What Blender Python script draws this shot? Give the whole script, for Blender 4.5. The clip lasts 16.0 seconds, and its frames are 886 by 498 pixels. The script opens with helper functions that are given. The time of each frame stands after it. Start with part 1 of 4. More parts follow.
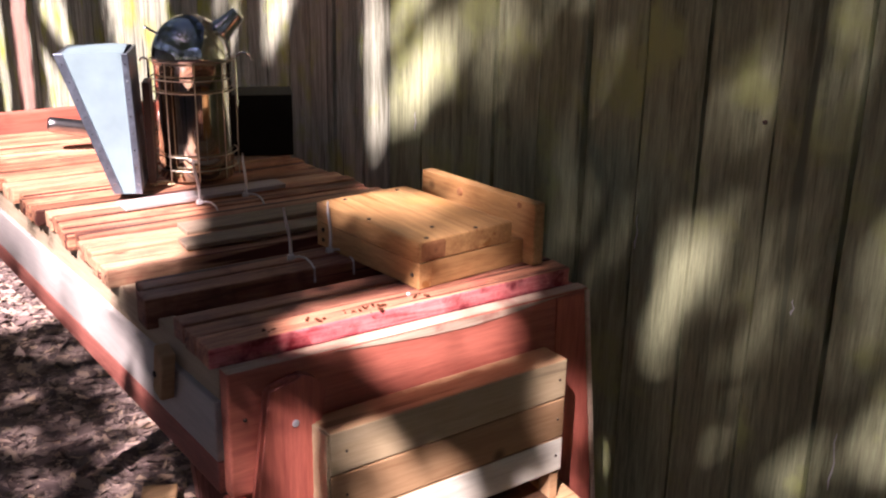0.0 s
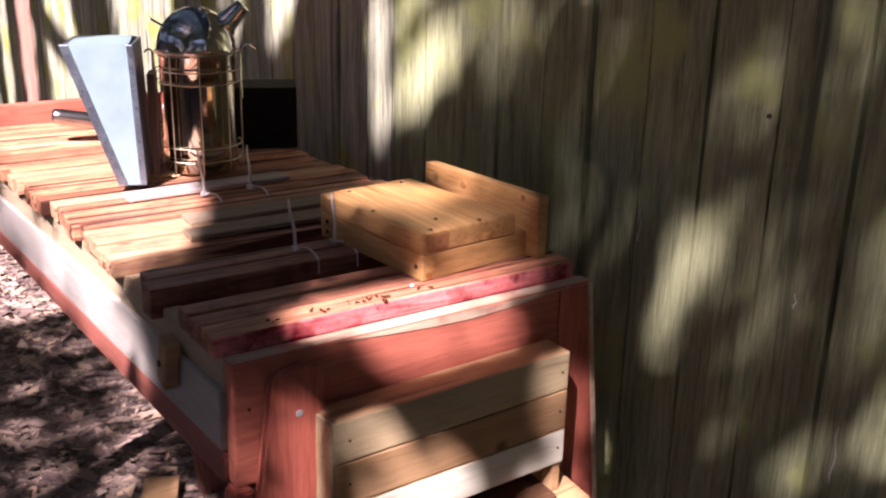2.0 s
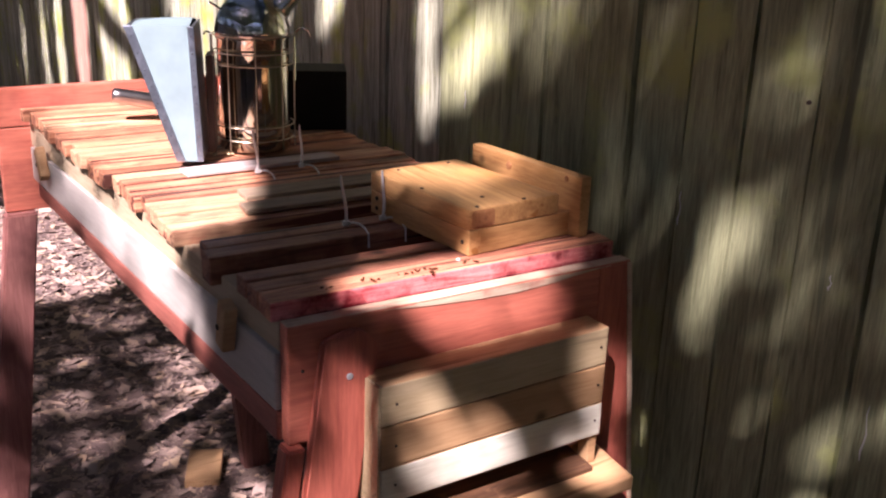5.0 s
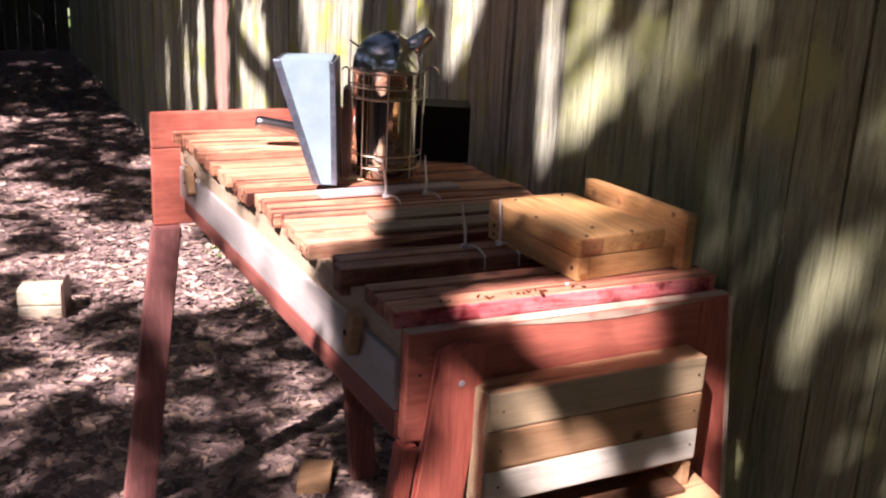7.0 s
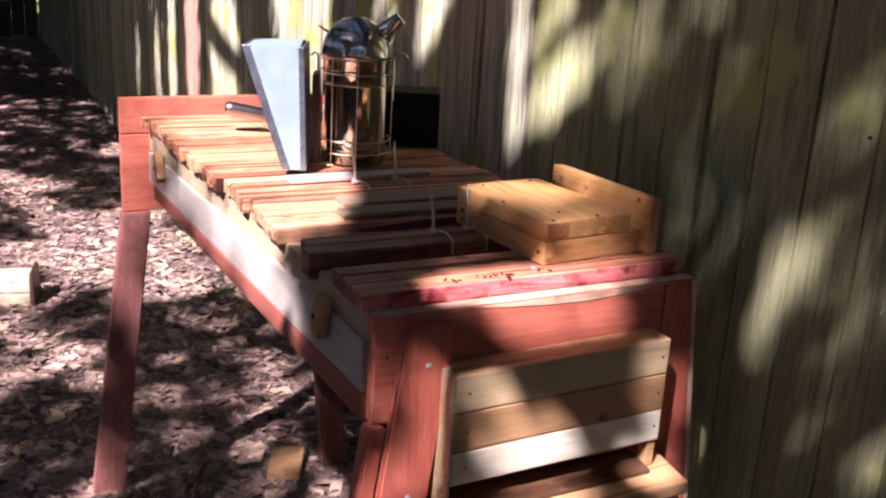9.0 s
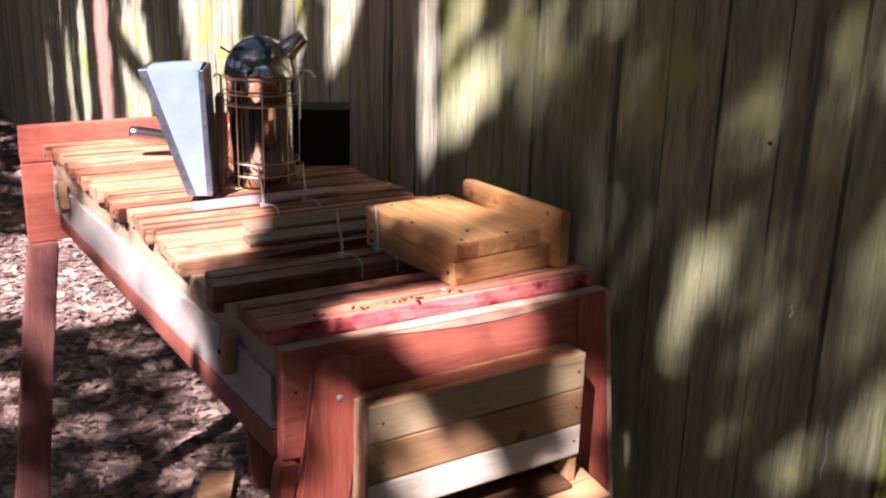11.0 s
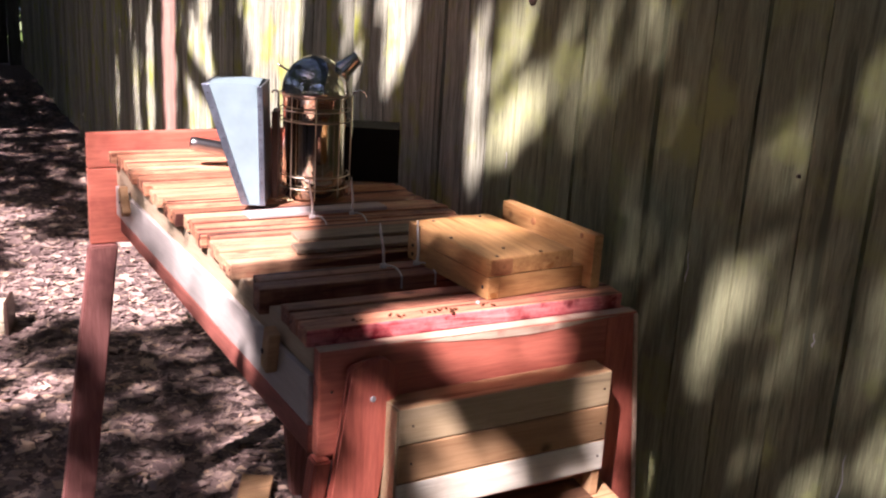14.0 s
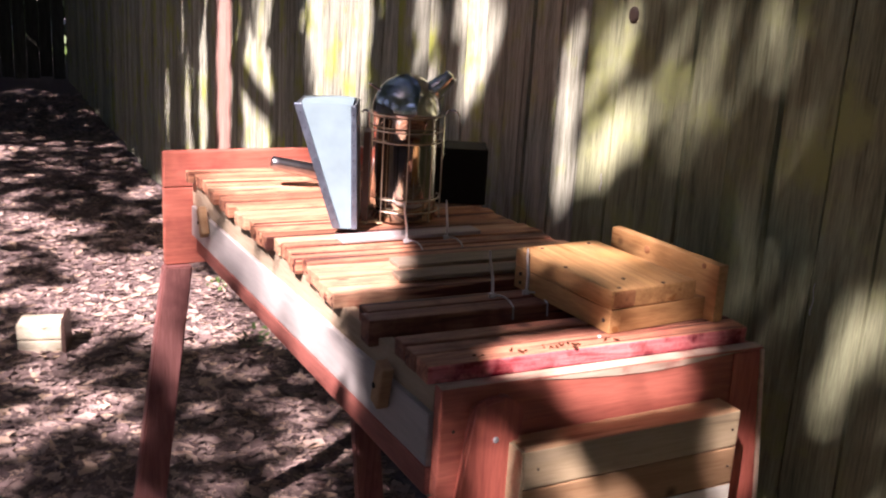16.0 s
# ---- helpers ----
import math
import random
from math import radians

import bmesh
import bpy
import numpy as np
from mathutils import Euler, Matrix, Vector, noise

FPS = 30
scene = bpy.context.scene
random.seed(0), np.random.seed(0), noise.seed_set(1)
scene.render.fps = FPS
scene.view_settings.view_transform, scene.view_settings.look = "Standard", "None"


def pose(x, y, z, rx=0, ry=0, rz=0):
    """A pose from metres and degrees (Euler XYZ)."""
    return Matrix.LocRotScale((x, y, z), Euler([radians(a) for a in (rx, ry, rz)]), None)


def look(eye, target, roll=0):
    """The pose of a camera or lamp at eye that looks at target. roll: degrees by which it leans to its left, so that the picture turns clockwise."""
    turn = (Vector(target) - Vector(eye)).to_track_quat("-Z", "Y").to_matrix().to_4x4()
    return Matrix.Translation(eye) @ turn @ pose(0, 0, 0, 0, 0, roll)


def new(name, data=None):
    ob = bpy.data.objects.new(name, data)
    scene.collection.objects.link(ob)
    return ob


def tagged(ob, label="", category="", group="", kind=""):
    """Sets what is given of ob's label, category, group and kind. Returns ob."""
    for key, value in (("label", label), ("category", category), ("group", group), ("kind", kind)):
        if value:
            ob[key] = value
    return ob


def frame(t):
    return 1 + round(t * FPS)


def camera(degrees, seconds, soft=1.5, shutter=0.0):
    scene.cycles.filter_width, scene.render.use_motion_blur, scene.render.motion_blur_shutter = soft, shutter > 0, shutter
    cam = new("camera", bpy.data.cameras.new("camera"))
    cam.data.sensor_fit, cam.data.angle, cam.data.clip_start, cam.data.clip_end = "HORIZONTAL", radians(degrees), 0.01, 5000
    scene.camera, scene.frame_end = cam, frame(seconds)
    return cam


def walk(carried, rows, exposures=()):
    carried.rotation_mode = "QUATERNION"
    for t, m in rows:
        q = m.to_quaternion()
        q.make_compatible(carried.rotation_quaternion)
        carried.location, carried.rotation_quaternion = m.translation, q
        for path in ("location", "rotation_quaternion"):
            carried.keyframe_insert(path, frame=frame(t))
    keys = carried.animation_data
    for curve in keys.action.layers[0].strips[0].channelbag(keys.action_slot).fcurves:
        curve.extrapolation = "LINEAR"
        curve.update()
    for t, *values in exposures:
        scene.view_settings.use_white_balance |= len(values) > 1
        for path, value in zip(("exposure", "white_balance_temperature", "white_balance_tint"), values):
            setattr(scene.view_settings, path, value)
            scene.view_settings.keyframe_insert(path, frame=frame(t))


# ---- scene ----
cam = camera(47.9, 16.0, 2.2)
EXPO = 1.96
PATH = [
    (0, (-0.35, -0.894, 1.41), (0.731, 0.668, 0.783), 1.1),
    (0.5, (-0.348, -0.886, 1.41), (0.717, 0.686, 0.784), 1.0),
    (1, (-0.358, -0.887, 1.409), (0.714, 0.679, 0.778), 1.4),
    (1.5, (-0.357, -0.893, 1.405), (0.711, 0.679, 0.782), 1.4),
    (2, (-0.355, -0.897, 1.406), (0.722, 0.665, 0.772), 1.4),
    (2.5, (-0.362, -0.902, 1.404), (0.717, 0.665, 0.786), 1.5),
    (3, (-0.363, -0.908, 1.398), (0.708, 0.659, 0.768), 1.2),
    (5.5, (-0.426, -0.951, 1.403), (0.54, 0.675, 0.751), 2.7),
    (5.8, (-0.465, -0.966, 1.412), (0.38, 0.739, 0.795), 3.2),
    (6, (-0.464, -0.978, 1.41), (0.331, 0.752, 0.8), 3.3),
    (6.2, (-0.47, -0.978, 1.411), (0.319, 0.749, 0.784), 3.4),
    (6.5, (-0.457, -1.003, 1.408), (0.351, 0.719, 0.791), 3.7),
    (7, (-0.454, -1.031, 1.415), (0.374, 0.693, 0.83), 2.9),
    (7.5, (-0.448, -1.037, 1.409), (0.403, 0.664, 0.79), 2.8),
    (8, (-0.453, -1.046, 1.41), (0.403, 0.654, 0.796), 3.1),
    (10.5, (-0.431, -1.042, 1.42), (0.49, 0.629, 0.822), 2.7),
    (10.8, (-0.41, -1.036, 1.428), (0.548, 0.606, 0.806), 2.0),
    (11, (-0.401, -1.034, 1.436), (0.583, 0.602, 0.838), 1.6),
    (11.5, (-0.408, -1.049, 1.432), (0.567, 0.596, 0.847), 1.6),
    (12, (-0.407, -1.055, 1.423), (0.586, 0.57, 0.812), 1.4),
    (12.5, (-0.402, -1.062, 1.417), (0.59, 0.553, 0.779), 1.0),
    (13, (-0.413, -1.072, 1.427), (0.538, 0.583, 0.829), 1.7),
    (13.2, (-0.41, -1.057, 1.451), (0.508, 0.619, 0.86), 2.1),
    (13.5, (-0.431, -1.083, 1.451), (0.486, 0.614, 0.922), 2.3),
    (14, (-0.417, -1.102, 1.442), (0.483, 0.596, 0.888), 3.4),
    (14.5, (-0.418, -1.106, 1.447), (0.505, 0.587, 0.919), 3.4),
    (15, (-0.415, -1.087, 1.44), (0.542, 0.576, 0.876), 3.6),
    (15.3, (-0.444, -1.051, 1.454), (0.505, 0.638, 0.958), 2.4),
    (15.5, (-0.458, -1.04, 1.441), (0.463, 0.664, 0.943), 3.2),
    (15.7, (-0.476, -1.012, 1.441), (0.407, 0.708, 0.927), 2.9),
    (16, (-0.493, -0.983, 1.437), (0.357, 0.748, 0.906), 3.4),
]
walk(cam, [(t, look(eye, target, roll)) for t, eye, target, roll in PATH], [(0, EXPO, 6500, 32), (16, EXPO, 6500, 32)])

# ---- light ----
SUN_DIR = Vector((-0.535, -0.401, 0.743)).normalized()
world = bpy.data.worlds.new("sky")
scene.world = world
world.use_nodes = True
wn = world.node_tree.nodes
sky = wn.new("ShaderNodeTexSky")
sky.sky_type = "NISHITA"
sky.sun_disc = False
sky.sun_elevation = math.asin(SUN_DIR.z)
sky.sun_rotation = math.atan2(SUN_DIR.x, SUN_DIR.y)
world.node_tree.links.new(sky.outputs[0], wn["Background"].inputs[0])
wn["Background"].inputs[1].default_value = 0.05
sun_data = bpy.data.lights.new("sun", "SUN")
sun_data.energy, sun_data.angle, sun_data.color = 5.0, radians(0.53), (1.0, 0.95, 0.9)
sun = new("sun", sun_data)
sun.matrix_basis = look(SUN_DIR * 20, (0, 0, 0))


# ---- materials ----
def nodes_of(name):
    m = bpy.data.materials.new(name)
    m.use_nodes = True
    t = m.node_tree
    return m, t.nodes, t.links, t.nodes["Principled BSDF"]


def ramp(n, stops):
    r = n.new("ShaderNodeValToRGB")
    el = r.color_ramp.elements
    while len(el) < len(stops):
        el.new(0.5)
    for e, (p, c) in zip(el, stops):
        e.position, e.color = p, (*c, 1)
    return r


def coords(n, l, scale, space="Object"):
    """Object coordinates, shifted by a random amount for each object, and scaled."""
    tc, oi = n.new("ShaderNodeTexCoord"), n.new("ShaderNodeObjectInfo")
    mul, add, mp = n.new("ShaderNodeVectorMath"), n.new("ShaderNodeVectorMath"), n.new("ShaderNodeMapping")
    mul.operation = "MULTIPLY"
    mul.inputs[1].default_value = (7.3, 5.1, 3.7)
    l.new(oi.outputs["Random"], mul.inputs[0])
    l.new(tc.outputs[space], add.inputs[0])
    l.new(mul.outputs[0], add.inputs[1])
    l.new(add.outputs[0], mp.inputs[0])
    mp.inputs["Scale"].default_value = scale
    return mp, oi, add


def noise_tex(n, l, vec, scale, detail=5, rough=0.6, dist=0.0):
    t = n.new("ShaderNodeTexNoise")
    t.inputs["Scale"].default_value, t.inputs["Detail"].default_value = scale, detail
    t.inputs["Roughness"].default_value, t.inputs["Distortion"].default_value = rough, dist
    l.new(vec, t.inputs["Vector"])
    return t


def mix(n, l, a, b, fac, mode="MIX"):
    m = n.new("ShaderNodeMix")
    m.data_type, m.blend_type = "RGBA", mode
    for idx, v in ((6, a), (7, b), (0, fac)):
        if isinstance(v, (int, float)):
            m.inputs[idx].default_value = v
        elif isinstance(v, tuple):
            m.inputs[idx].default_value = (*v, 1)
        else:
            l.new(v, m.inputs[idx])
    return m.outputs[2]


def wood(name, dark, light, axis="x", rough=0.6, stain=None, stain_at=0.6, stain_scale=9.0, bump=0.25, spread=0.25, spec=0.35, knots=0.0, streak=None, streak_at=0.6):
    """Sawn wood with its grain along one axis, slow patches of a second colour and a tone that differs from piece to piece."""
    m, n, l, p = nodes_of(name)
    stretch = {"x": (1.2, 16, 16), "y": (16, 1.2, 16), "z": (16, 16, 1.2)}[axis]
    mp, oi, add = coords(n, l, stretch)
    broad = noise_tex(n, l, mp.outputs[0], 2.2, 4, 0.55, 1.2)
    fine = noise_tex(n, l, mp.outputs[0], 16, 6, 0.72)
    s = n.new("ShaderNodeMath")
    s.operation = "MULTIPLY_ADD"
    s.inputs[1].default_value = 0.5
    l.new(fine.outputs[0], s.inputs[0])
    h = n.new("ShaderNodeMath")
    h.operation = "MULTIPLY"
    h.inputs[1].default_value = 0.5
    l.new(broad.outputs[0], h.inputs[0])
    l.new(h.outputs[0], s.inputs[2])
    r = ramp(n, [(0.36, dark), (0.62, light)])
    l.new(s.outputs[0], r.inputs[0])
    col = r.outputs[0]
    blot = noise_tex(n, l, add.outputs[0], stain_scale, 4, 0.6)
    if stain:
        br = ramp(n, [(stain_at, (0, 0, 0)), (stain_at + 0.17, (1, 1, 1))])
        l.new(blot.outputs[0], br.inputs[0])
        col = mix(n, l, col, stain, br.outputs[0])
    if streak:
        sm = n.new("ShaderNodeMapping")
        sm.inputs["Scale"].default_value = tuple(2.2 if c < 2 else 55 for c in stretch)
        l.new(add.outputs[0], sm.inputs[0])
        st = noise_tex(n, l, sm.outputs[0], 1.0, 3, 0.5, 0.4)
        sr = ramp(n, [(streak_at, (0, 0, 0)), (streak_at + 0.06, (1, 1, 1))])
        l.new(st.outputs[0], sr.inputs[0])
        col = mix(n, l, col, streak, sr.outputs[0])
    if knots:
        vo = n.new("ShaderNodeTexVoronoi")
        vo.inputs["Scale"].default_value = knots
        l.new(add.outputs[0], vo.inputs["Vector"])
        kr = ramp(n, [(0.03, (1, 1, 1)), (0.09, (0, 0, 0))])
        l.new(vo.outputs["Distance"], kr.inputs[0])
        col = mix(n, l, col, tuple(c * 0.35 for c in dark), kr.outputs[0])
    tone = n.new("ShaderNodeMapRange")
    tone.inputs[3].default_value, tone.inputs[4].default_value = 1 - spread, 1 + spread * 0.6
    l.new(oi.outputs["Random"], tone.inputs[0])
    col = mix(n, l, col, tone.outputs[0], 1.0, "MULTIPLY")
    l.new(col, p.inputs["Base Color"])
    rr = n.new("ShaderNodeMapRange")
    rr.inputs[3].default_value, rr.inputs[4].default_value = rough - 0.12, rough + 0.15
    l.new(blot.outputs[0], rr.inputs[0])
    l.new(rr.outputs[0], p.inputs["Roughness"])
    p.inputs["Specular IOR Level"].default_value = spec
    b = n.new("ShaderNodeBump")
    b.inputs["Strength"].default_value, b.inputs["Distance"].default_value = bump, 0.004
    l.new(s.outputs[0], b.inputs["Height"])
    l.new(b.outputs[0], p.inputs["Normal"])
    return m


def plain(name, colour, rough=0.5, metal=0.0, bump=0.0, scale=40.0, vary=0.15):
    m, n, l, p = nodes_of(name)
    mp, oi, add = coords(n, l, (1, 1, 1))
    t = noise_tex(n, l, add.outputs[0], scale, 5, 0.6)
    r = ramp(n, [(0.3, tuple(c * (1 - vary) for c in colour)), (0.7, tuple(min(1, c * (1 + vary)) for c in colour))])
    l.new(t.outputs[0], r.inputs[0])
    l.new(r.outputs[0], p.inputs["Base Color"])
    p.inputs["Roughness"].default_value, p.inputs["Metallic"].default_value = rough, metal
    if bump:
        b = n.new("ShaderNodeBump")
        b.inputs["Strength"].default_value, b.inputs["Distance"].default_value = bump, 0.003
        l.new(t.outputs[0], b.inputs["Height"])
        l.new(b.outputs[0], p.inputs["Normal"])
    return m


M_RED_X = wood("red_stained_cedar_across", (0.36, 0.094, 0.066), (0.6, 0.188, 0.126), "x", 0.45, (0.24, 0.055, 0.045), 0.58, 5, 0.12)
M_RED_Y = wood("red_stained_cedar_along", (0.3, 0.09, 0.07), (0.55, 0.19, 0.145), "y", 0.5, (0.22, 0.05, 0.045), 0.62, 5)
M_RED_Z = wood("red_stained_cedar_upright", (0.35, 0.081, 0.058), (0.63, 0.176, 0.12), "z", 0.45, (0.2, 0.045, 0.04), 0.6, 6)
# one bar wood in a shaded and two sunlit tones, brightness in the colour
M_BAR = wood("shaded_red_brown_cedar_bar", (0.18, 0.046, 0.033), (0.57, 0.265, 0.16), "x", 0.55, (0.15, 0.05, 0.038), 0.54, 13, 0.6, 0.45, 0.4, 6.0, (0.1, 0.03, 0.022), 0.575)
M_BAR_SUNNY = wood("sunlit_orange_cedar_bar", (0.21, 0.058, 0.036), (0.7, 0.34, 0.19), "x", 0.55, (0.25, 0.07, 0.045), 0.53, 12, 0.6, 0.45, 0.4, 6.0, (0.1, 0.03, 0.022), 0.55)
M_BAR_SUNLIT_PALE = wood("sunlit_honey_cedar_bar", (0.3, 0.115, 0.068), (0.74, 0.44, 0.265), "x", 0.5, (0.42, 0.12, 0.075), 0.57, 12, 0.5, 0.2, 0.4, 6.0, (0.16, 0.05, 0.035), 0.58)
M_STRIP = wood("weathered_olive_strip", (0.2, 0.14, 0.1), (0.36, 0.275, 0.19), "x", 0.65, (0.2, 0.13, 0.1), 0.6, 9, 0.3, 0.1)
M_CRIMSON = wood("crimson_stained_cedar", (0.56, 0.085, 0.1), (0.86, 0.33, 0.32), "x", 0.28, (0.2, 0.006, 0.015), 0.485, 30, 0.3, 0.0, 0.5, 0.0, (0.22, 0.01, 0.02), 0.57)
M_BAR_FRONT = wood("stained_cedar_bar", (0.24, 0.066, 0.042), (0.74, 0.35, 0.205), "x", 0.5, (0.42, 0.07, 0.07), 0.58, 13, 0.5, 0.0, 0.4, 9.0, (0.1, 0.03, 0.022), 0.58)
# duller, darker copy of the red cedar, with shade in its colour
M_RED_SHADE = wood("shaded_red_cedar", (0.2, 0.075, 0.065), (0.4, 0.17, 0.15), "z", 0.6, (0.16, 0.06, 0.055), 0.55, 6)
M_EDGE = wood("raw_worn_edge", (0.42, 0.29, 0.2), (0.64, 0.49, 0.37), "x", 0.6, (0.4, 0.16, 0.12), 0.55, 20, 0.2, 0.0)
M_KNOT = wood("pine_end_grain", (0.22, 0.08, 0.03), (0.36, 0.16, 0.07), "y", 0.6, (0.16, 0.06, 0.03), 0.5, 40, 0.2, 0.0)
M_PINE_Y = wood("orange_pine", (0.34, 0.155, 0.055), (0.62, 0.35, 0.145), "y", 0.5, (0.5, 0.25, 0.08), 0.58, 9, 0.2, 0.1, 0.35, 9.0, (0.34, 0.14, 0.04), 0.62)
M_PINE_X = wood("orange_pine_across", (0.34, 0.155, 0.055), (0.62, 0.35, 0.145), "x", 0.5, (0.5, 0.25, 0.08), 0.58, 9, 0.2, 0.1, 0.35, 9.0, (0.34, 0.14, 0.04), 0.62)
M_WHITE = wood("whitish_raw_pine", (0.55, 0.5, 0.4), (0.78, 0.74, 0.63), "x", 0.6, (0.5, 0.42, 0.32), 0.66, 7, 0.2, 0.0, 0.35, 6.0)
M_BILLET = wood("cream_split_pine", (0.44, 0.385, 0.265), (0.64, 0.585, 0.44), "x", 0.65, (0.4, 0.32, 0.2), 0.6, 12, 0.5, 0.1, 0.3, 0.0, (0.3, 0.22, 0.13), 0.6)
M_GREYPINE = wood("pinkish_grey_strip", (0.36, 0.29, 0.28), (0.5, 0.42, 0.4), "x", 0.6, (0.4, 0.3, 0.28), 0.6, 8, 0.2, 0.0)
M_PALE = wood("pale_raw_pine", (0.43, 0.315, 0.18), (0.575, 0.445, 0.275), "x", 0.65, (0.37, 0.29, 0.19), 0.6, 7, 0.2, 0.08, 0.35, 8.0, (0.3, 0.22, 0.13), 0.64)
M_TAN = wood("tan_raw_pine", (0.36, 0.195, 0.095), (0.52, 0.32, 0.17), "x", 0.65, (0.36, 0.2, 0.1), 0.58, 7, 0.2, 0.08, 0.35, 7.0, (0.25, 0.13, 0.06), 0.63)
# near-black wood that carries the shade of the entrance recess
M_ENTRANCE_SHADE = wood("entrance_shade_pine", (0.03, 0.014, 0.008), (0.11, 0.05, 0.025), "x", 0.6, (0.2, 0.1, 0.05), 0.6, 30, 0.3, 0.0)
M_RAIL = wood("raw_pine_rail", (0.36, 0.265, 0.17), (0.52, 0.41, 0.29), "y", 0.6, (0.42, 0.32, 0.21), 0.62, 5, 0.2, 0.08)
M_PANEL = wood("grey_washed_plywood", (0.41, 0.37, 0.34), (0.54, 0.49, 0.455), "y", 0.5, (0.46, 0.41, 0.38), 0.62, 5, 0.1, 0.05)
M_FENCE = wood("grey_weathered_board", (0.16, 0.163, 0.112), (0.6, 0.6, 0.465), "z", 0.85, (0.42, 0.46, 0.1), 0.51, 5.5, 0.8, 0.28, 0.2, 0.0, (0.12, 0.115, 0.085), 0.64)
M_FENCE_GREEN = wood("algae_green_board", (0.155, 0.162, 0.092), (0.46, 0.475, 0.28), "z", 0.85, (0.40, 0.43, 0.17), 0.53, 7.5, 0.8, 0.2, 0.2, 0.0, (0.17, 0.18, 0.11), 0.70)
M_FENCE_LIME = wood("lime_green_algae_board", (0.13, 0.145, 0.045), (0.42, 0.46, 0.14), "z", 0.85, (0.38, 0.43, 0.07), 0.5, 7.5, 0.8, 0.1, 0.2, 0.0, (0.17, 0.18, 0.08), 0.70)
# board colour lowered to hold the deep shade of the far end
M_FENCE_SHADE = wood("shaded_far_board", (0.05, 0.048, 0.038), (0.14, 0.135, 0.11), "z", 0.85, (0.09, 0.1, 0.05), 0.56, 3.0, 0.6, 0.3, 0.2)
M_FENCE_RED = wood("newer_reddish_board", (0.24, 0.125, 0.095), (0.5, 0.31, 0.25), "z", 0.8, (0.34, 0.2, 0.15), 0.55, 3.0, 0.4, 0.1, 0.2)
M_STEEL = plain("polished_steel", (0.62, 0.61, 0.61), 0.1, 1.0, 0.03, 25, 0.1)
M_BODY = plain("polished_steel_heat_tinted", (0.53, 0.5, 0.43), 0.08, 1.0, 0.05, 25, 0.15)
M_WIRE = plain("brassy_wire", (0.5, 0.42, 0.33), 0.42, 1.0)
M_TIN = plain("dull_tin_strip", (0.3, 0.34, 0.42), 0.3, 0.9, 0.25, 60, 0.3)
M_VINYL = plain("pale_grey_vinyl", (0.18, 0.25, 0.27), 0.38, 0.0, 0.15, 18, 0.12)
M_BLACK = plain("matt_black_plastic", (0.011, 0.009, 0.008), 0.7, 0, 0.1, 30)
M_BLACK.node_tree.nodes["Principled BSDF"].inputs["Specular IOR Level"].default_value = 0.1
M_DARKWOOD = plain("dark_stained_board", (0.05, 0.025, 0.018), 0.5, 0, 0.1, 30)
M_GUN = plain("dark_glossy_metal", (0.42, 0.39, 0.39), 0.28, 1.0, 0.05, 30)
M_NYLON = plain("white_nylon", (0.62, 0.6, 0.6), 0.4, 0, 0, 30, 0.05)
M_SCREW = plain("zinc_screw", (0.6, 0.6, 0.62), 0.45, 0.5)
M_RESIN = plain("dark_bee_resin", (0.09, 0.03, 0.015), 0.25, 0, 0.3, 200, 0.5)
M_HOLE = plain("dark_nail_hole", (0.05, 0.03, 0.02), 0.7)
M_SOIL = plain("leaf_mould", (0.15, 0.105, 0.096), 0.95, 0, 0.8, 45, 0.45)
M_LEAF = plain("green_leaf", (0.06, 0.1, 0.025), 0.5, 0, 0, 10, 0.3)
M_BARK = plain("grey_brown_bark", (0.11, 0.085, 0.065), 0.95, 0, 1.0, 30, 0.4)


# ---- mesh helpers ----
ORIGIN = {}


def thing(name, at, label, category, group="", kind=""):
    ob = new(name)
    ob.empty_display_size = 0.05
    ob.location = at
    ORIGIN[ob.name] = Vector(at)
    return tagged(ob, label, category, group, kind)


def mesh_of(bm, name, mat, smooth=False):
    me = bpy.data.meshes.new(name)
    bmesh.ops.recalc_face_normals(bm, faces=bm.faces)
    bm.to_mesh(me)
    bm.free()
    for m in (mat if isinstance(mat, (list, tuple)) else [mat]):
        me.materials.append(m)
    if smooth:
        for q in me.polygons:
            q.use_smooth = True
    return me


def part(name, bm, mat, parent, label="", smooth=False, pivot=None):
    """Links a mesh that was built in world places as one part under a thing or a part."""
    base = ORIGIN[parent.name]
    pivot = Vector(pivot) if pivot else Vector(base)
    bmesh.ops.translate(bm, verts=bm.verts, vec=-pivot)
    ob = new(name, mesh_of(bm, name, mat, smooth))
    ob.parent = parent
    ob.location = pivot - base
    ORIGIN[ob.name] = pivot
    return tagged(ob, label)


def single(name, bm, mat, at, label, category, group="", kind="", smooth=False):
    """A thing that is one mesh."""
    bmesh.ops.translate(bm, verts=bm.verts, vec=-Vector(at))
    ob = new(name, mesh_of(bm, name, mat, smooth))
    ob.location = at
    ORIGIN[ob.name] = Vector(at)
    return tagged(ob, label, category, group, kind)


def hexa(bm, corners, bevel=0.002, seg=2):
    """A block from its four lower and four upper corners, in the same turn, with eased edges."""
    vs = [bm.verts.new(c) for c in corners]
    fs = [(3, 2, 1, 0), (4, 5, 6, 7), (0, 1, 5, 4), (1, 2, 6, 5), (2, 3, 7, 6), (3, 0, 4, 7)]
    faces = [bm.faces.new([vs[i] for i in f]) for f in fs]
    if bevel:
        edges = {e for f in faces for e in f.edges}
        bmesh.ops.bevel(bm, geom=list(edges), offset=bevel, segments=seg, affect="EDGES", profile=0.6)
    return bm


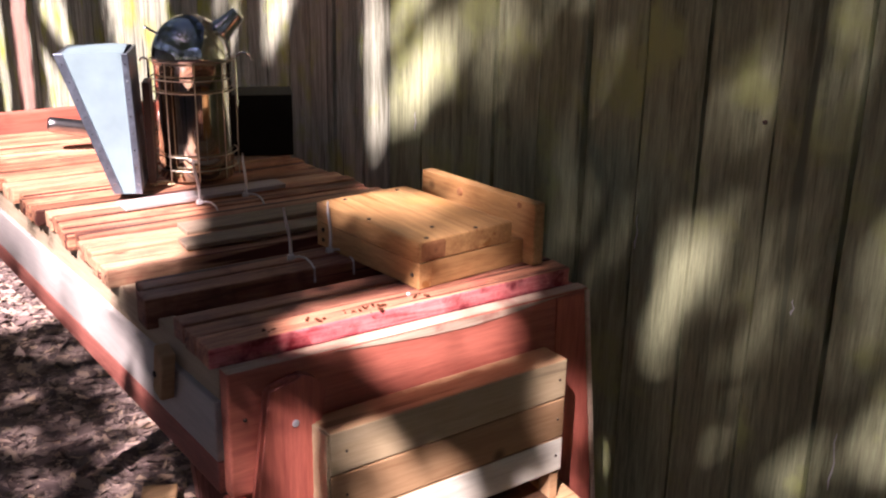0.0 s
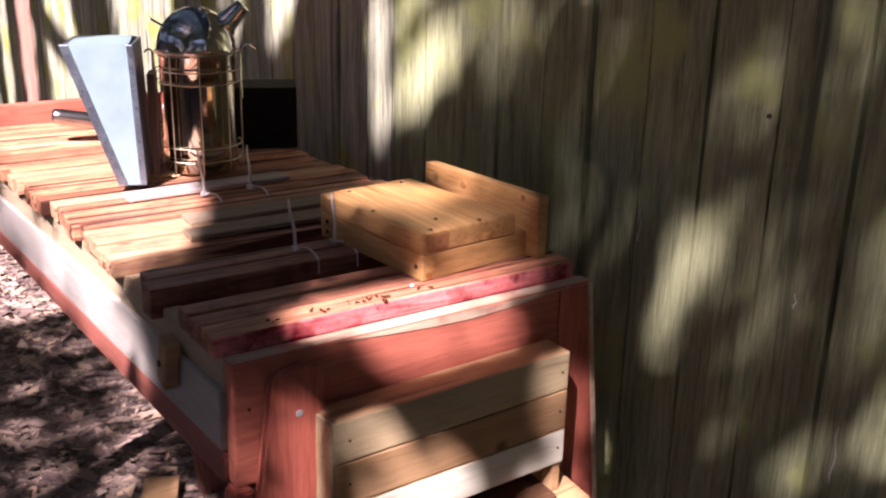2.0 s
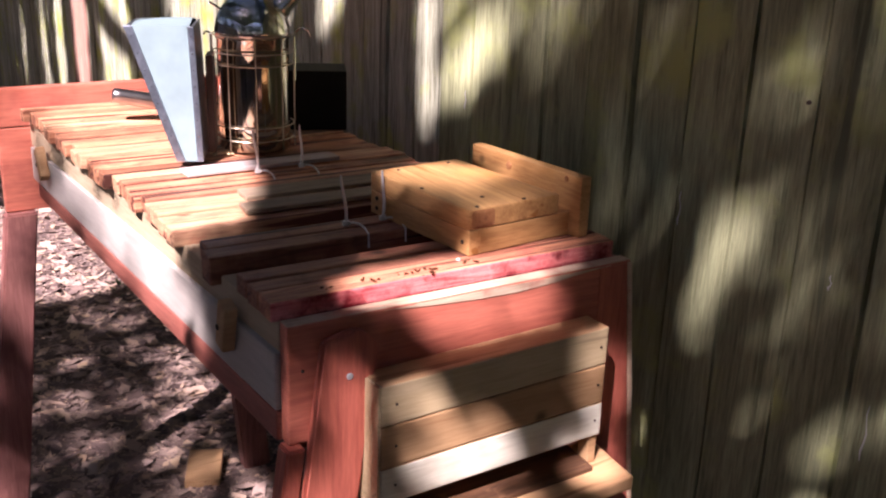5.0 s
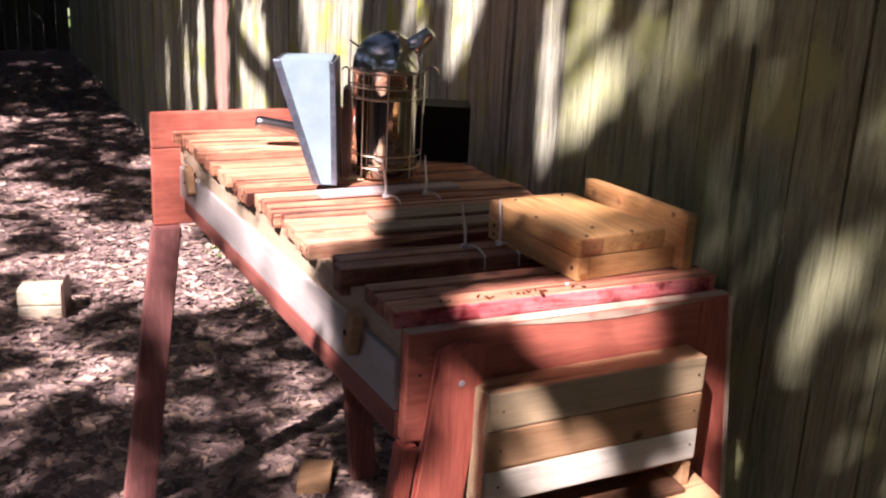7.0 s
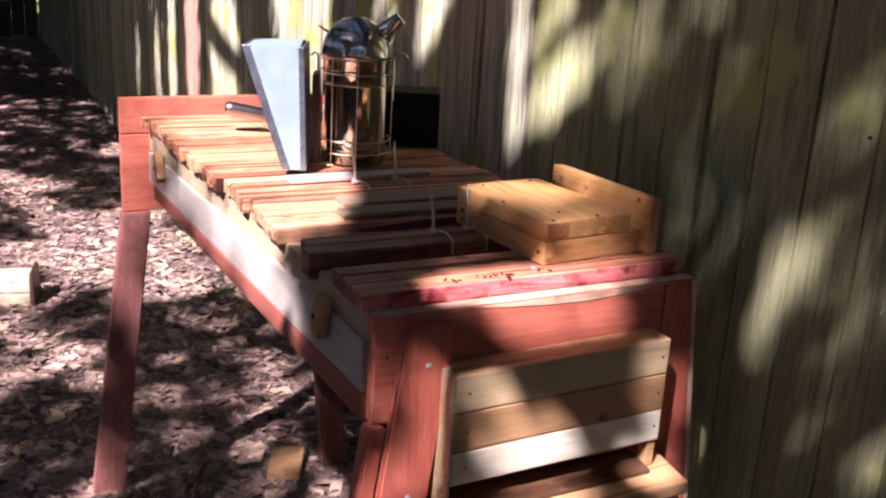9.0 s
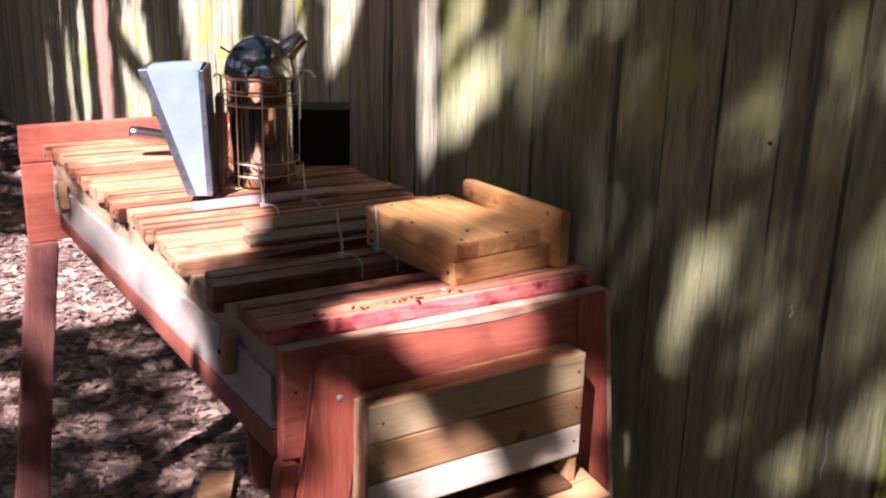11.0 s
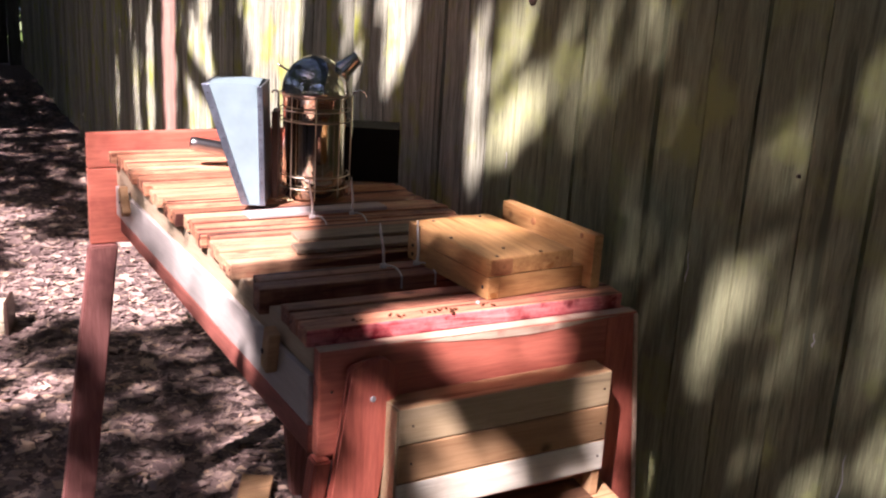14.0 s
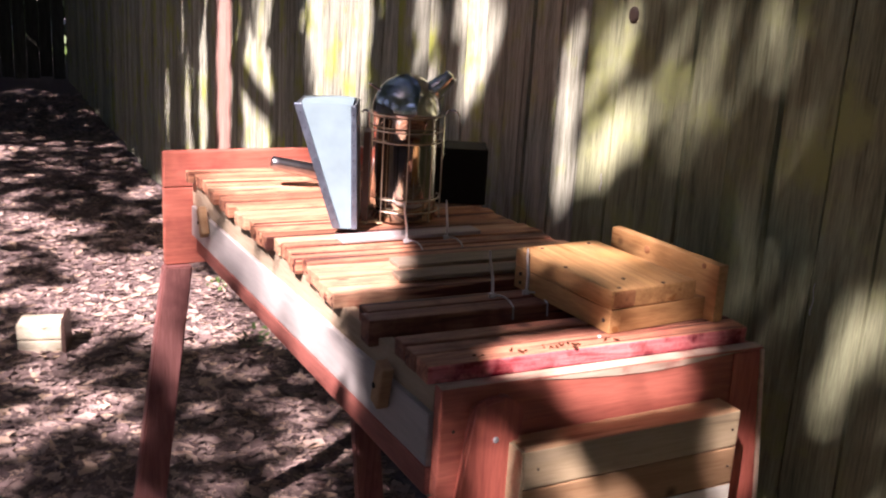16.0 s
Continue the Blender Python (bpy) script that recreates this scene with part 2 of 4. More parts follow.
def block(x0, x1, y0, y1, z0, z1, bevel=0.002, turn=None, bm=None, skew=0.0):
    bm = bm or bmesh.new()
    cs = [(x, y, z) for z in (z0, z1) for x, y in ((x0, y0), (x1, y0), (x1, y1), (x0, y1))]
    cs = [Vector((x + skew * y, y, z)) for x, y, z in cs]
    if turn:
        cs = [turn @ c for c in cs]
    return hexa(bm, cs, bevel)


def prism(pts, y0, y1, bevel=0.002):
    """An outline in x and z, pulled along y."""
    bm = bmesh.new()
    a = [bm.verts.new((x, y0, z)) for x, z in pts]
    b = [bm.verts.new((x, y1, z)) for x, z in pts]
    k = len(pts)
    bm.faces.new(a)
    bm.faces.new(b[::-1])
    for i in range(k):
        bm.faces.new((a[i], b[i], b[(i + 1) % k], a[(i + 1) % k]))
    if bevel:
        bmesh.ops.bevel(bm, geom=list(bm.edges), offset=bevel, segments=2, affect="EDGES")
    return bm


def lathe(profile, centre, seg=40, bm=None):
    """Turns an outline of (radius, height) about an upright axis."""
    bm = bm or bmesh.new()
    rings = []
    for r, z in profile:
        rings.append([bm.verts.new((centre[0] + r * math.cos(a), centre[1] + r * math.sin(a), z)) for a in (2 * math.pi * i / seg for i in range(seg))])
    for p, q in zip(rings, rings[1:]):
        for i in range(seg):
            j = (i + 1) % seg
            bm.faces.new((p[i], p[j], q[j], q[i]))
    bm.faces.new(rings[0][::-1])
    bm.faces.new(rings[-1])
    return bm


def tube(points, radius, seg=8, bm=None, closed=False):
    """A round rod along a line of points; radius may be one number or one for each point."""
    bm = bm or bmesh.new()
    pts = [Vector(p) for p in points]
    k = len(pts)
    rad = radius if isinstance(radius, (list, tuple)) else [radius] * k
    rings = []
    for i, p in enumerate(pts):
        d = (pts[(i + 1) % k] - pts[i - 1]) if closed else (pts[min(i + 1, k - 1)] - pts[max(i - 1, 0)])
        d.normalize()
        side = d.cross(Vector((0.02, 0.03, 1))) if abs(d.z) < 0.95 else d.cross(Vector((1, 0.02, 0.03)))
        side.normalize()
        up = side.cross(d)
        rings.append([bm.verts.new(p + rad[i] * (side * math.cos(a) + up * math.sin(a))) for a in (2 * math.pi * j / seg for j in range(seg))])
    for i in range(k if closed else k - 1):
        p, q = rings[i], rings[(i + 1) % k]
        for j in range(seg):
            bm.faces.new((p[j], p[(j + 1) % seg], q[(j + 1) % seg], q[j]))
    if not closed:
        bm.faces.new(rings[0][::-1])
        bm.faces.new(rings[-1])
    return bm


def screw_head(at, normal, parent, radius=0.0045, mat=M_SCREW, name="screw"):
    n = Vector(normal).normalized()
    p = Vector(at)
    bm = tube([p - n * 0.003, p + n * 0.0008, p + n * 0.0016], [radius, radius, radius * 0.6], 14)
    return part(name, bm, mat, parent, pivot=p)


# ---- ground ----
def ground_height(x, y):
    """Gently uneven soil, heaped a little round one foot of the hive."""
    return 0.025 * noise.noise((x * 1.3, y * 1.3, 0.0)) - 0.012 + 0.04 * math.exp(-((x + 0.17) ** 2 + (y - 1.2) ** 2) / 0.06)


def build_ground():
    bm = bmesh.new()
    bmesh.ops.create_grid(bm, x_segments=140, y_segments=140, size=1)
    for v in bm.verts:
        v.co.x, v.co.y = 60 * v.co.x * abs(v.co.x) ** 1.6, 60 * v.co.y * abs(v.co.y) ** 1.6 + 1.5
        v.co.z = ground_height(v.co.x, v.co.y)
    g = single("ground", bm, M_SOIL, (0, 0, 0), "brown soil under a cover of dry leaves", "ground", kind="structure", smooth=True)
    return g


build_ground()

# ---- fence ----
FENCE_X, PITCH = 0.625, 0.1075


def build_fence():
    fence = thing("fence", (FENCE_X, 3.0, 0.0), "tall weathered grey board fence, green with algae", "fence", kind="structure")
    variants = []
    rnd = random.Random(4)
    for k in range(6):
        bm = bmesh.new()
        w = PITCH - 0.004 - rnd.random() * 0.003
        bmesh.ops.create_grid(bm, x_segments=4, y_segments=14, size=0.5)
        for v in bm.verts:
            y, z = v.co.x * w, (v.co.y + 0.5) * 1.85 + 0.01
            cup = (0.003 * rnd.random() + 0.004 * k / 6 - 0.002) * (abs(v.co.x) * 2) ** 2
            v.co = Vector((cup + 0.002 * noise.noise((k * 3.1, y * 6, z * 2.2)), y + 0.0012 * noise.noise((k, z * 5, 7)), z))
        ext = bmesh.ops.extrude_face_region(bm, geom=list(bm.faces))
        for v in [g for g in ext["geom"] if isinstance(g, bmesh.types.BMVert)]:
            v.co.x += 0.017
        variants.append(mesh_of(bm, "board", M_FENCE))
    green = [v.copy() for v in variants]
    for v in green:
        v.materials[0] = M_FENCE_GREEN
    red_board = variants[0].copy()
    red_board.materials[0] = M_FENCE_RED
    lime_board = variants[1].copy()
    lime_board.materials[0] = M_FENCE_LIME
    y = -0.053 + PITCH / 2 - 14 * PITCH
    while y < 11.5:
        k = rnd.randrange(6)
        ob = new("board", (green if y < 0.69 else variants)[k])
        ob.parent = fence
        if 3.60 < y < 3.90:
            ob.data = red_board
        elif -0.46 < y < -0.40:
            ob.data = lime_board
        ob.location = (rnd.uniform(-0.002, 0.002), y - 3.0, rnd.uniform(-0.02, 0.02))
        ob.rotation_euler = (rnd.uniform(-0.003, 0.003), 0, rnd.uniform(-0.012, 0.012))
        y += PITCH
    for z in (0.35, 1.0, 1.6):
        part("rail", block(FENCE_X + 0.022, FENCE_X + 0.06, -1.6, 11.5, z - 0.045, z + 0.045), M_FENCE, fence)


build_fence()


def build_cross_fence():
    """The fence that closes the far end of the strip."""
    f = thing("cross_fence", (-4.0, 11.6, 0.0), "weathered board fence across the far end, painted dark as shade", "fence", kind="structure")
    rnd = random.Random(9)
    # these boards have their shade in the base colour
    me = mesh_of(block(-0.066, 0.066, -0.009, 0.009, 0, 1.9, 0.002), "board", M_FENCE_SHADE)
    for i in range(66):
        ob = new("board", me)
        ob.parent = f
        ob.location = (4.55 - 0.14 * i, rnd.uniform(-0.004, 0.004), rnd.uniform(-0.03, 0.03))


build_cross_fence()


# ---- the hive ----
SKEW, BAR_SKEW = -0.03, -0.036
HZ = 0.96


def tilted(x0, x1, y0, y1, z0a, z0b, z1a, z1b):
    """Corners of a board along the hive whose lower and upper edges fall from one end to the other."""
    low = [(x0, y0, z0a), (x1, y0, z0a), (x1, y1, z0b), (x0, y1, z0b)]
    top = [(x0, y0, z1a), (x1, y0, z1a), (x1, y1, z1b), (x0, y1, z1b)]
    return [(x + SKEW * y, y, z) for x, y, z in low + top]


def leg_outline(x_top0, x_top1, z_top, x_bot0, x_bot1, round_top=False):
    pts = [(x_bot0, 0.0), (x_bot1, 0.0)]
    if not round_top:
        return pts + [(x_top1, z_top), (x_top0, z_top)]
    r = (x_top1 - x_top0) * 0.5
    for i in range(11):
        a = math.pi / 2 * i / 10
        pts.append((x_top1 - r + r * math.cos(a), z_top - r + r * math.sin(a)))
    return pts + [(x_top0, z_top - 0.008)]


def round_edges(ob):
    """Smooth shading on the narrow sides of a board that faces along y."""
    for p in ob.data.polygons:
        p.use_smooth = abs(p.normal.y) < 0.98
    return ob


def raw_edges(ob, mat, pick):
    """Another material on the faces whose normal suits."""
    ob.data.materials.append(mat)
    for p in ob.data.polygons:
        if pick(p.normal):
            p.material_index = 1
    return ob


def build_hive():
    h = thing("beehive", (0.2, 0.6, 0.0), "long wooden top bar beehive on splayed red-stained legs", "beehive")
    # the end towards the path
    raw_edges(part("end_board", block(0.0, 0.5, 0.0, 0.022, 0.812, HZ, 0.003), M_RED_X, h), M_EDGE, lambda n: n.z > 0.6)
    # pale band on the worn upper edge, which also paints the sun's glare
    worn = [(0.12, 0.9572), (0.19, 0.9515), (0.25, 0.9478), (0.31, 0.9462), (0.36, 0.9485), (0.41, 0.9532), (0.465, 0.9572)]
    part("worn_band", prism(worn, -0.001, -0.0002, 0.0002), M_EDGE, h, "pale worn upper edge with painted sun glare")
    part("end_board", block(0.045, 0.455, 0.0, 0.022, 0.58, 0.809, 0.003), M_RED_X, h)
    left = part("leg", prism(leg_outline(0.037, 0.107, 0.947, -0.09, -0.012, True), -0.016, -0.002, 0.004), M_RED_Z, h)
    round_edges(left)
    part("leg_cheek", prism([(-0.115, 0.0), (-0.092, 0.0), (0.0175, 0.81), (-0.006, 0.81)], -0.01, 0.02, 0.003), M_RED_Z, h)
    screw_head((0.069, -0.0162, 0.892), (0, -1, 0), left, 0.0042)
    screw_head((0.018, -0.0003, 0.903), (0, -1, 0), h, 0.002, M_HOLE, "nail_hole")
    screw_head((0.049, -0.0162, 0.707), (0, -1, 0), left, 0.0042)
    part("leg", prism(leg_outline(0.445, 0.491, 0.956, 0.47, 0.605), -0.0025, -0.0005, 0.0005), M_RED_Z, h)
    part("worn_edge", prism(leg_outline(0.4915, 0.4985, 0.958, 0.6055, 0.612), -0.005, -0.001, 0.001), M_EDGE, h, "pale worn edge")
    # entrance front of three strips on two cleats, and the landing board
    for z0, z1, m, lab in ((0.840, 0.892, M_PALE, "pale raw pine strip"), (0.785, 0.8385, M_TAN, "tan raw pine strip"), (0.736, 0.7835, M_WHITE, "whitish raw pine strip")):
        bm = block(0.0925, 0.426, -0.050, -0.005, z0, z1, 0.0025)
        for v in bm.verts:
            v.co.z += 0.022 * (v.co.x - 0.3)
        raw_edges(part("slat", bm, m, h, lab), M_TAN, lambda n: n.z > 0.6)
        for x in (0.112, 0.415):
            screw_head((x, -0.0503, (z0 + z1) / 2 + 0.022 * (x - 0.3)), (0, -1, 0), h, 0.0016, M_HOLE, "nail")
    part("cleat", block(0.0885, 0.0922, -0.0492, -0.003, 0.66, 0.8855, 0.001), M_PALE, h)
    part("landing_board", hexa(bmesh.new(), [(0.088, -0.093, 0.662), (0.455, -0.093, 0.668), (0.455, -0.003, 0.675), (0.088, -0.003, 0.675), (0.088, -0.093, 0.682), (0.455, -0.093, 0.688), (0.455, -0.003, 0.70), (0.088, -0.003, 0.70)], 0.003), M_TAN, h, "worn raw pine board")
    # added dark strip: the shade under the slats, put into colour
    part("entrance_sill", hexa(bmesh.new(), [(0.093, -0.06, 0.682), (0.411, -0.06, 0.688), (0.411, -0.004, 0.69), (0.093, -0.004, 0.69), (0.093, -0.06, 0.6925), (0.411, -0.06, 0.6985), (0.411, -0.004, 0.704), (0.093, -0.004, 0.704)], 0.002), M_ENTRANCE_SHADE, h, "dark strip standing in for the shade in the entrance")
    part("landing_bracket", block(0.412, 0.426, -0.045, -0.0235, 0.695, 0.7355, 0.002), M_TAN, h)
    # the side towards the clearing
    part("side_rail", hexa(bmesh.new(), tilted(0.001, 0.022, 0.023, 1.25, 0.9205, 0.902, 0.957, 0.957)), M_RAIL, h, "raw pine rail")
    part("shutter", hexa(bmesh.new(), tilted(-0.005, 0.008, 0.0235, 1.235, 0.848, 0.833, 0.9198, 0.9013)), M_PANEL, h, "grey-washed plywood shutter")
    part("bottom_rail", hexa(bmesh.new(), tilted(-0.004, 0.022, 0.024, 1.20, 0.808, 0.802, 0.846, 0.831), 0.003), M_RED_Y, h)
    part("side_board", block(0.478, 0.5, 0.023, 1.25, 0.806, 0.957, 0.002, skew=SKEW), M_RED_Y, h)
    part("floor_board", block(0.024, 0.477, 0.024, 1.25, 0.79, 0.806, 0.002, skew=SKEW), M_RED_Y, h)
    for y, z, ang in ((0.14, 0.912, 14), (1.09, 0.898, -35)):
        x = SKEW * y
        m = Matrix.Translation((x - 0.014, y, z)) @ Matrix.Rotation(radians(ang), 4, "X")
        b = part("turn_button", block(-0.010, 0.008, -0.013, 0.013, -0.031, 0.033, 0.004, turn=m), M_TAN, h, "wooden turn button")
        screw_head((x - 0.0245, y + 0.006, z - 0.002), (-1, 0, 0), b, 0.004, M_HOLE)
    # the far end
    part("end_board", block(-0.10, 0.50, 1.252, 1.275, 0.941, 1.022, 0.003), M_RED_X, h)
    part("end_board", block(-0.10, 0.50, 1.252, 1.275, 0.76, 0.939, 0.003), M_RED_X, h)
    # far legs use the red with the shade painted in
    part("leg", prism(leg_outline(-0.104, -0.04, 0.758, -0.205, -0.13), 1.235, 1.275, 0.004), M_RED_SHADE, h)
    part("leg", prism(leg_outline(0.33, 0.395, 0.758, 0.40, 0.47), 1.235, 1.275, 0.004), M_RED_SHADE, h)
    return h


build_hive()


# ---- top bars ----
def build_bars():
    rnd = random.Random(11)
    meshes = []
    for k in range(7):
        bm = block(0.0, 0.497, -0.0163, 0.0163, -0.024, 0.0, 0.0025)
        meshes.append(mesh_of(bm, "top_bar", M_BAR))
    tall = mesh_of(block(0.0, 0.497, -0.0163, 0.0163, -0.038, 0.0, 0.0025), "top_bar", M_BAR)
    # bars behind the gap take the tones with sunlight painted in
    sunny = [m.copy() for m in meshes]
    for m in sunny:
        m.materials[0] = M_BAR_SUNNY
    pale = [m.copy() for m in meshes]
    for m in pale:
        m.materials[0] = M_BAR_SUNLIT_PALE
    bm = block(0.0, 0.497, -0.019, 0.0168, -0.024, 0.0, 0.0025)
    bm.normal_update()
    for q in bm.faces:
        q.material_index = 1 if q.normal.y < -0.7 or q.calc_center_median().y > 0.05 else 0
    front = mesh_of(bm, "top_bar", [M_BAR_FRONT, M_CRIMSON])
    ys = [0.0435, 0.0785, 0.1135, 0.208, 0.243] + [0.341 + 0.035 * i for i in range(26)]
    for i, y in enumerate(ys):
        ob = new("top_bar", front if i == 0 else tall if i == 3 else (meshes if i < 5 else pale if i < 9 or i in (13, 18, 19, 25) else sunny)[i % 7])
        ob.location = (BAR_SKEW * y + rnd.uniform(-0.007, 0.006) - 0.006, y, 0.982 + rnd.uniform(-0.003, 0.002))
        ob.rotation_euler = (rnd.uniform(-0.05, 0.05), 0, rnd.uniform(-0.006, 0.006))
        tagged(ob, "red-brown cedar top bar lying across the hive", "top bar", "top bars of the hive")


build_bars()


# ---- feeder box ----
def build_feeder():
    at = (0.270, 0.064, 0.983)
    t = Matrix.Translation(at) @ Matrix.Rotation(radians(5.0), 4, "Z")
    f = thing("wooden_box", at, "honey-coloured pine box with tall back plate, lying on bars", "wooden box")
    part("side", block(0, 0.02, -0.011, 0.216, 0, 0.033, 0.0015, turn=t), M_PINE_Y, f)
    part("front", block(0.0205, 0.1738, -0.01, 0.009, 0, 0.0328, 0.0015, turn=t), M_PINE_X, f)
    part("back", block(0.0205, 0.1738, 0.195, 0.215, 0, 0.0328, 0.0015, turn=t), M_PINE_X, f)
    part("core", block(0.0205, 0.1735, 0.0095, 0.1945, 0.001, 0.0315, 0.001, turn=t), M_PINE_X, f)
    top = part("top", block(-0.001, 0.152, -0.011, 0.216, 0.0335, 0.0605, 0.003, turn=t), M_PINE_Y, f)
    for x, y in ((0.036, 0.2), (0.125, 0.2), (0.008, 0.104), (0.018, -0.002), (0.095, -0.004), (0.052, 0.03)):
        screw_head(t @ Vector((x, y, 0.0605)), (0, 0, 1), top, 0.003, M_HOLE, "nail")
    part("knot", block(0.002, 0.042, -0.0118, -0.006, 0.0345, 0.0595, 0.004, turn=t), M_KNOT, top, "brown end-grain patch")
    for y, z in ((0.002, 0.016), (0.2, 0.024), (0.2, 0.01)):
        screw_head(t @ Vector((-0.0005, y, z)), (-1, 0, 0), f, 0.003, M_HOLE, "nail")
    plate = part("back_plate", block(0.174, 0.192, -0.029, 0.205, 0, 0.083, 0.0015, turn=t), M_PINE_Y, f)
    for x, y, z, r in ((0.1738, 0.12, 0.068, 0.006), (0.1738, 0.0, 0.076, 0.004)):
        screw_head(t @ Vector((x, y, z)), (-1, 0, 0), plate, r, M_KNOT, "knot")


build_feeder()


# ---- smoker ----
R_DIR, D_DIR = Vector((0.913, -0.407, 0)), Vector((0.407, 0.913, 0))


def ring(centre, r, z, k=36):
    return [(centre[0] + r * math.cos(2 * math.pi * i / k), centre[1] + r * math.sin(2 * math.pi * i / k), z) for i in range(k)]


def build_smoker():
    c = Vector((0.2515, 0.7196, 0.984))
    s = thing("bee_smoker", c, "polished steel bee smoker with wire guard and grey bellows", "bee smoker")
    can = lathe([(0.059, 0.986), (0.062, 0.989), (0.062, 1.03), (0.062, 1.08), (0.062, 1.13), (0.062, 1.176), (0.064, 1.178), (0.064, 1.184)], c, 72)
    for v in can.verts:
        d = v.co - Vector((c.x, c.y, v.co.z))
        a = math.atan2(d.y, d.x)
        v.co += d * (0.007 * noise.noise((math.cos(a) * 2.6, math.sin(a) * 2.6, v.co.z * 4)) + 0.003 * noise.noise((math.cos(a) * 7, math.sin(a) * 7, v.co.z * 9)))
    part("can", can, M_BODY, s, "heat-tinted steel can", True)
    dome = [(0.0645, 1.180), (0.0645, 1.190)] + [(0.064 * math.cos(a), 1.190 + 0.066 * math.sin(a)) for a in (math.pi / 2 * i / 10 for i in range(1, 10))] + [(0.006, 1.256)]
    lid = part("lid", lathe(dome, c, 48), M_STEEL, s, "domed steel lid", True)
    b, e = c + R_DIR * 0.030 + Vector((0, 0, 0.226)), c + R_DIR * 0.078 + Vector((0, 0, 0.272))
    part("spout", tube([b, b.lerp(e, 0.5), e, e + (e - b) * 0.04, e + (e - b) * 0.02], [0.027, 0.0185, 0.0125, 0.0132, 0.010], 24), M_STEEL, s, "", True)
    q = c - R_DIR * 0.052 + Vector((0, 0, 0.240))
    part("lid_tab", tube([q, q - R_DIR * 0.02 + Vector((0, 0, 0.012))], 0.0022, 8), M_STEEL, lid)
    for z in (1.184, 1.155, 1.135, 1.030, 1.007):
        part("guard_ring", tube(ring(c, 0.0685, z), 0.0012, 6, closed=True), M_WIRE, s)
    for i in range(9):
        a = 2 * math.pi * i / 9 + 0.2
        d = Vector((math.cos(a), math.sin(a), 0))
        part("guard_wire", tube([c + d * 0.0700 + Vector((0, 0, z)) for z in (0.004, 0.1, 0.198)], 0.0011, 6), M_WIRE, s)
    for sgn in (1, -1):
        p0, w = c + R_DIR * 0.071 * sgn, 0.014 if sgn > 0 else 0.006
        pts = [p0 + Vector((0, 0, z)) for z in (0.12, 0.18, 0.196)] + [p0 + R_DIR * sgn * w * (1 - math.cos(a)) + Vector((0, 0, 0.196 + w * math.sin(a))) for a in (0.6, 1.2, 1.8, 2.4, 3.1)]
        part("guard_hook", tube(pts, 0.0019, 6), M_STEEL, s)
    # bellows
    tr = Vector((0.1166, 0.6463, 1.208))
    br = Vector((0.117, 0.6265, 0.992))
    tl, bl = tr - R_DIR * 0.09, br - R_DIR * 0.026
    dep = D_DIR * 0.115
    up = Vector((0, 0, 1))

    def slab(name, a, b2, thick, mat, lab=""):
        bm = bmesh.new()
        hexa(bm, [b2, b2 + thick, b2 + thick + dep, b2 + dep, a, a + thick, a + thick + dep, a + dep], 0.0015)
        return part(name, bm, mat, s, lab)

    slab("bellows_board", tr + R_DIR * 0.002, br + R_DIR * 0.002, R_DIR * 0.0045, M_TIN, "tin-clad bellows board")
    low = [br + R_DIR * 0.010 + D_DIR * 0.06, br + R_DIR * 0.022 + D_DIR * 0.06, br + R_DIR * 0.022 + D_DIR * 0.11, br + R_DIR * 0.010 + D_DIR * 0.11]
    part("mounting_block", hexa(bmesh.new(), low + [q + Vector((0, 0, 0.165)) for q in low], 0.002), M_DARKWOOD, s, "dark stained mounting block")
    slab("bellows_board", tl - R_DIR * 0.009, bl - R_DIR * 0.009, R_DIR * 0.008, M_TIN, "tin-clad bellows board")
    # vinyl wedge with a bulging face
    bm = bmesh.new()
    n = 8
    fr, bk = [], []
    for i in range(n + 1):
        v = i / n
        for j in range(n + 1):
            u = j / n
            p = (bl.lerp(br, u)).lerp(tl.lerp(tr, u), v)
            bulge = 0.010 * math.sin(math.pi * u) * v
            fr.append(bm.verts.new(p - D_DIR * bulge * 0.3 + up * (0.002 * math.sin(math.pi * u * u) * max(0, v - 0.85) / 0.15)))
            bk.append(bm.verts.new(p + dep + D_DIR * bulge * 0.3 + up * (0.002 * math.sin(math.pi * u * u) * max(0, v - 0.85) / 0.15)))
    w = n + 1
    for i in range(n):
        for j in range(n):
            a = i * w + j
            bm.faces.new((fr[a], fr[a + 1], fr[a + w + 1], fr[a + w]))
            bm.faces.new((bk[a], bk[a + w], bk[a + w + 1], bk[a + 1]))
    mid = [bm.verts.new((fr[n * w + j].co + bk[n * w + j].co) / 2 + up * 0.007 * (0.3 + 0.7 * j / n)) for j in range(n + 1)]
    for j in range(n):
        a = n * w + j
        bm.faces.new((fr[a], fr[a + 1], mid[j + 1], mid[j]))
        bm.faces.new((mid[j], mid[j + 1], bk[a + 1], bk[a]))
    part("bellows_cloth", bm, M_VINYL, s, "pale grey vinyl bellows")

    def strip(name, a, b2, wid):
        o = -D_DIR * 0.003
        bm = bmesh.new()
        hexa(bm, [b2 + o, b2 + wid + o, b2 + wid - o, b2 - o, a + o, a + wid + o, a + wid - o, a - o], 0.001)
        st = part(name, bm, M_TIN, s, "tacked tin edge strip")
        for i in range(8):
            p = a.lerp(b2, (i + 0.6) / 8.2) + wid * 0.5 + o
            screw_head(p, -D_DIR, st, 0.0013, M_STEEL, "tack")

    strip("edge_strip", tl - R_DIR * 0.012, bl - R_DIR * 0.010, R_DIR * 0.014)
    strip("edge_strip", tr - R_DIR * 0.003, br - R_DIR * 0.003, R_DIR * 0.010)
    return s


build_smoker()


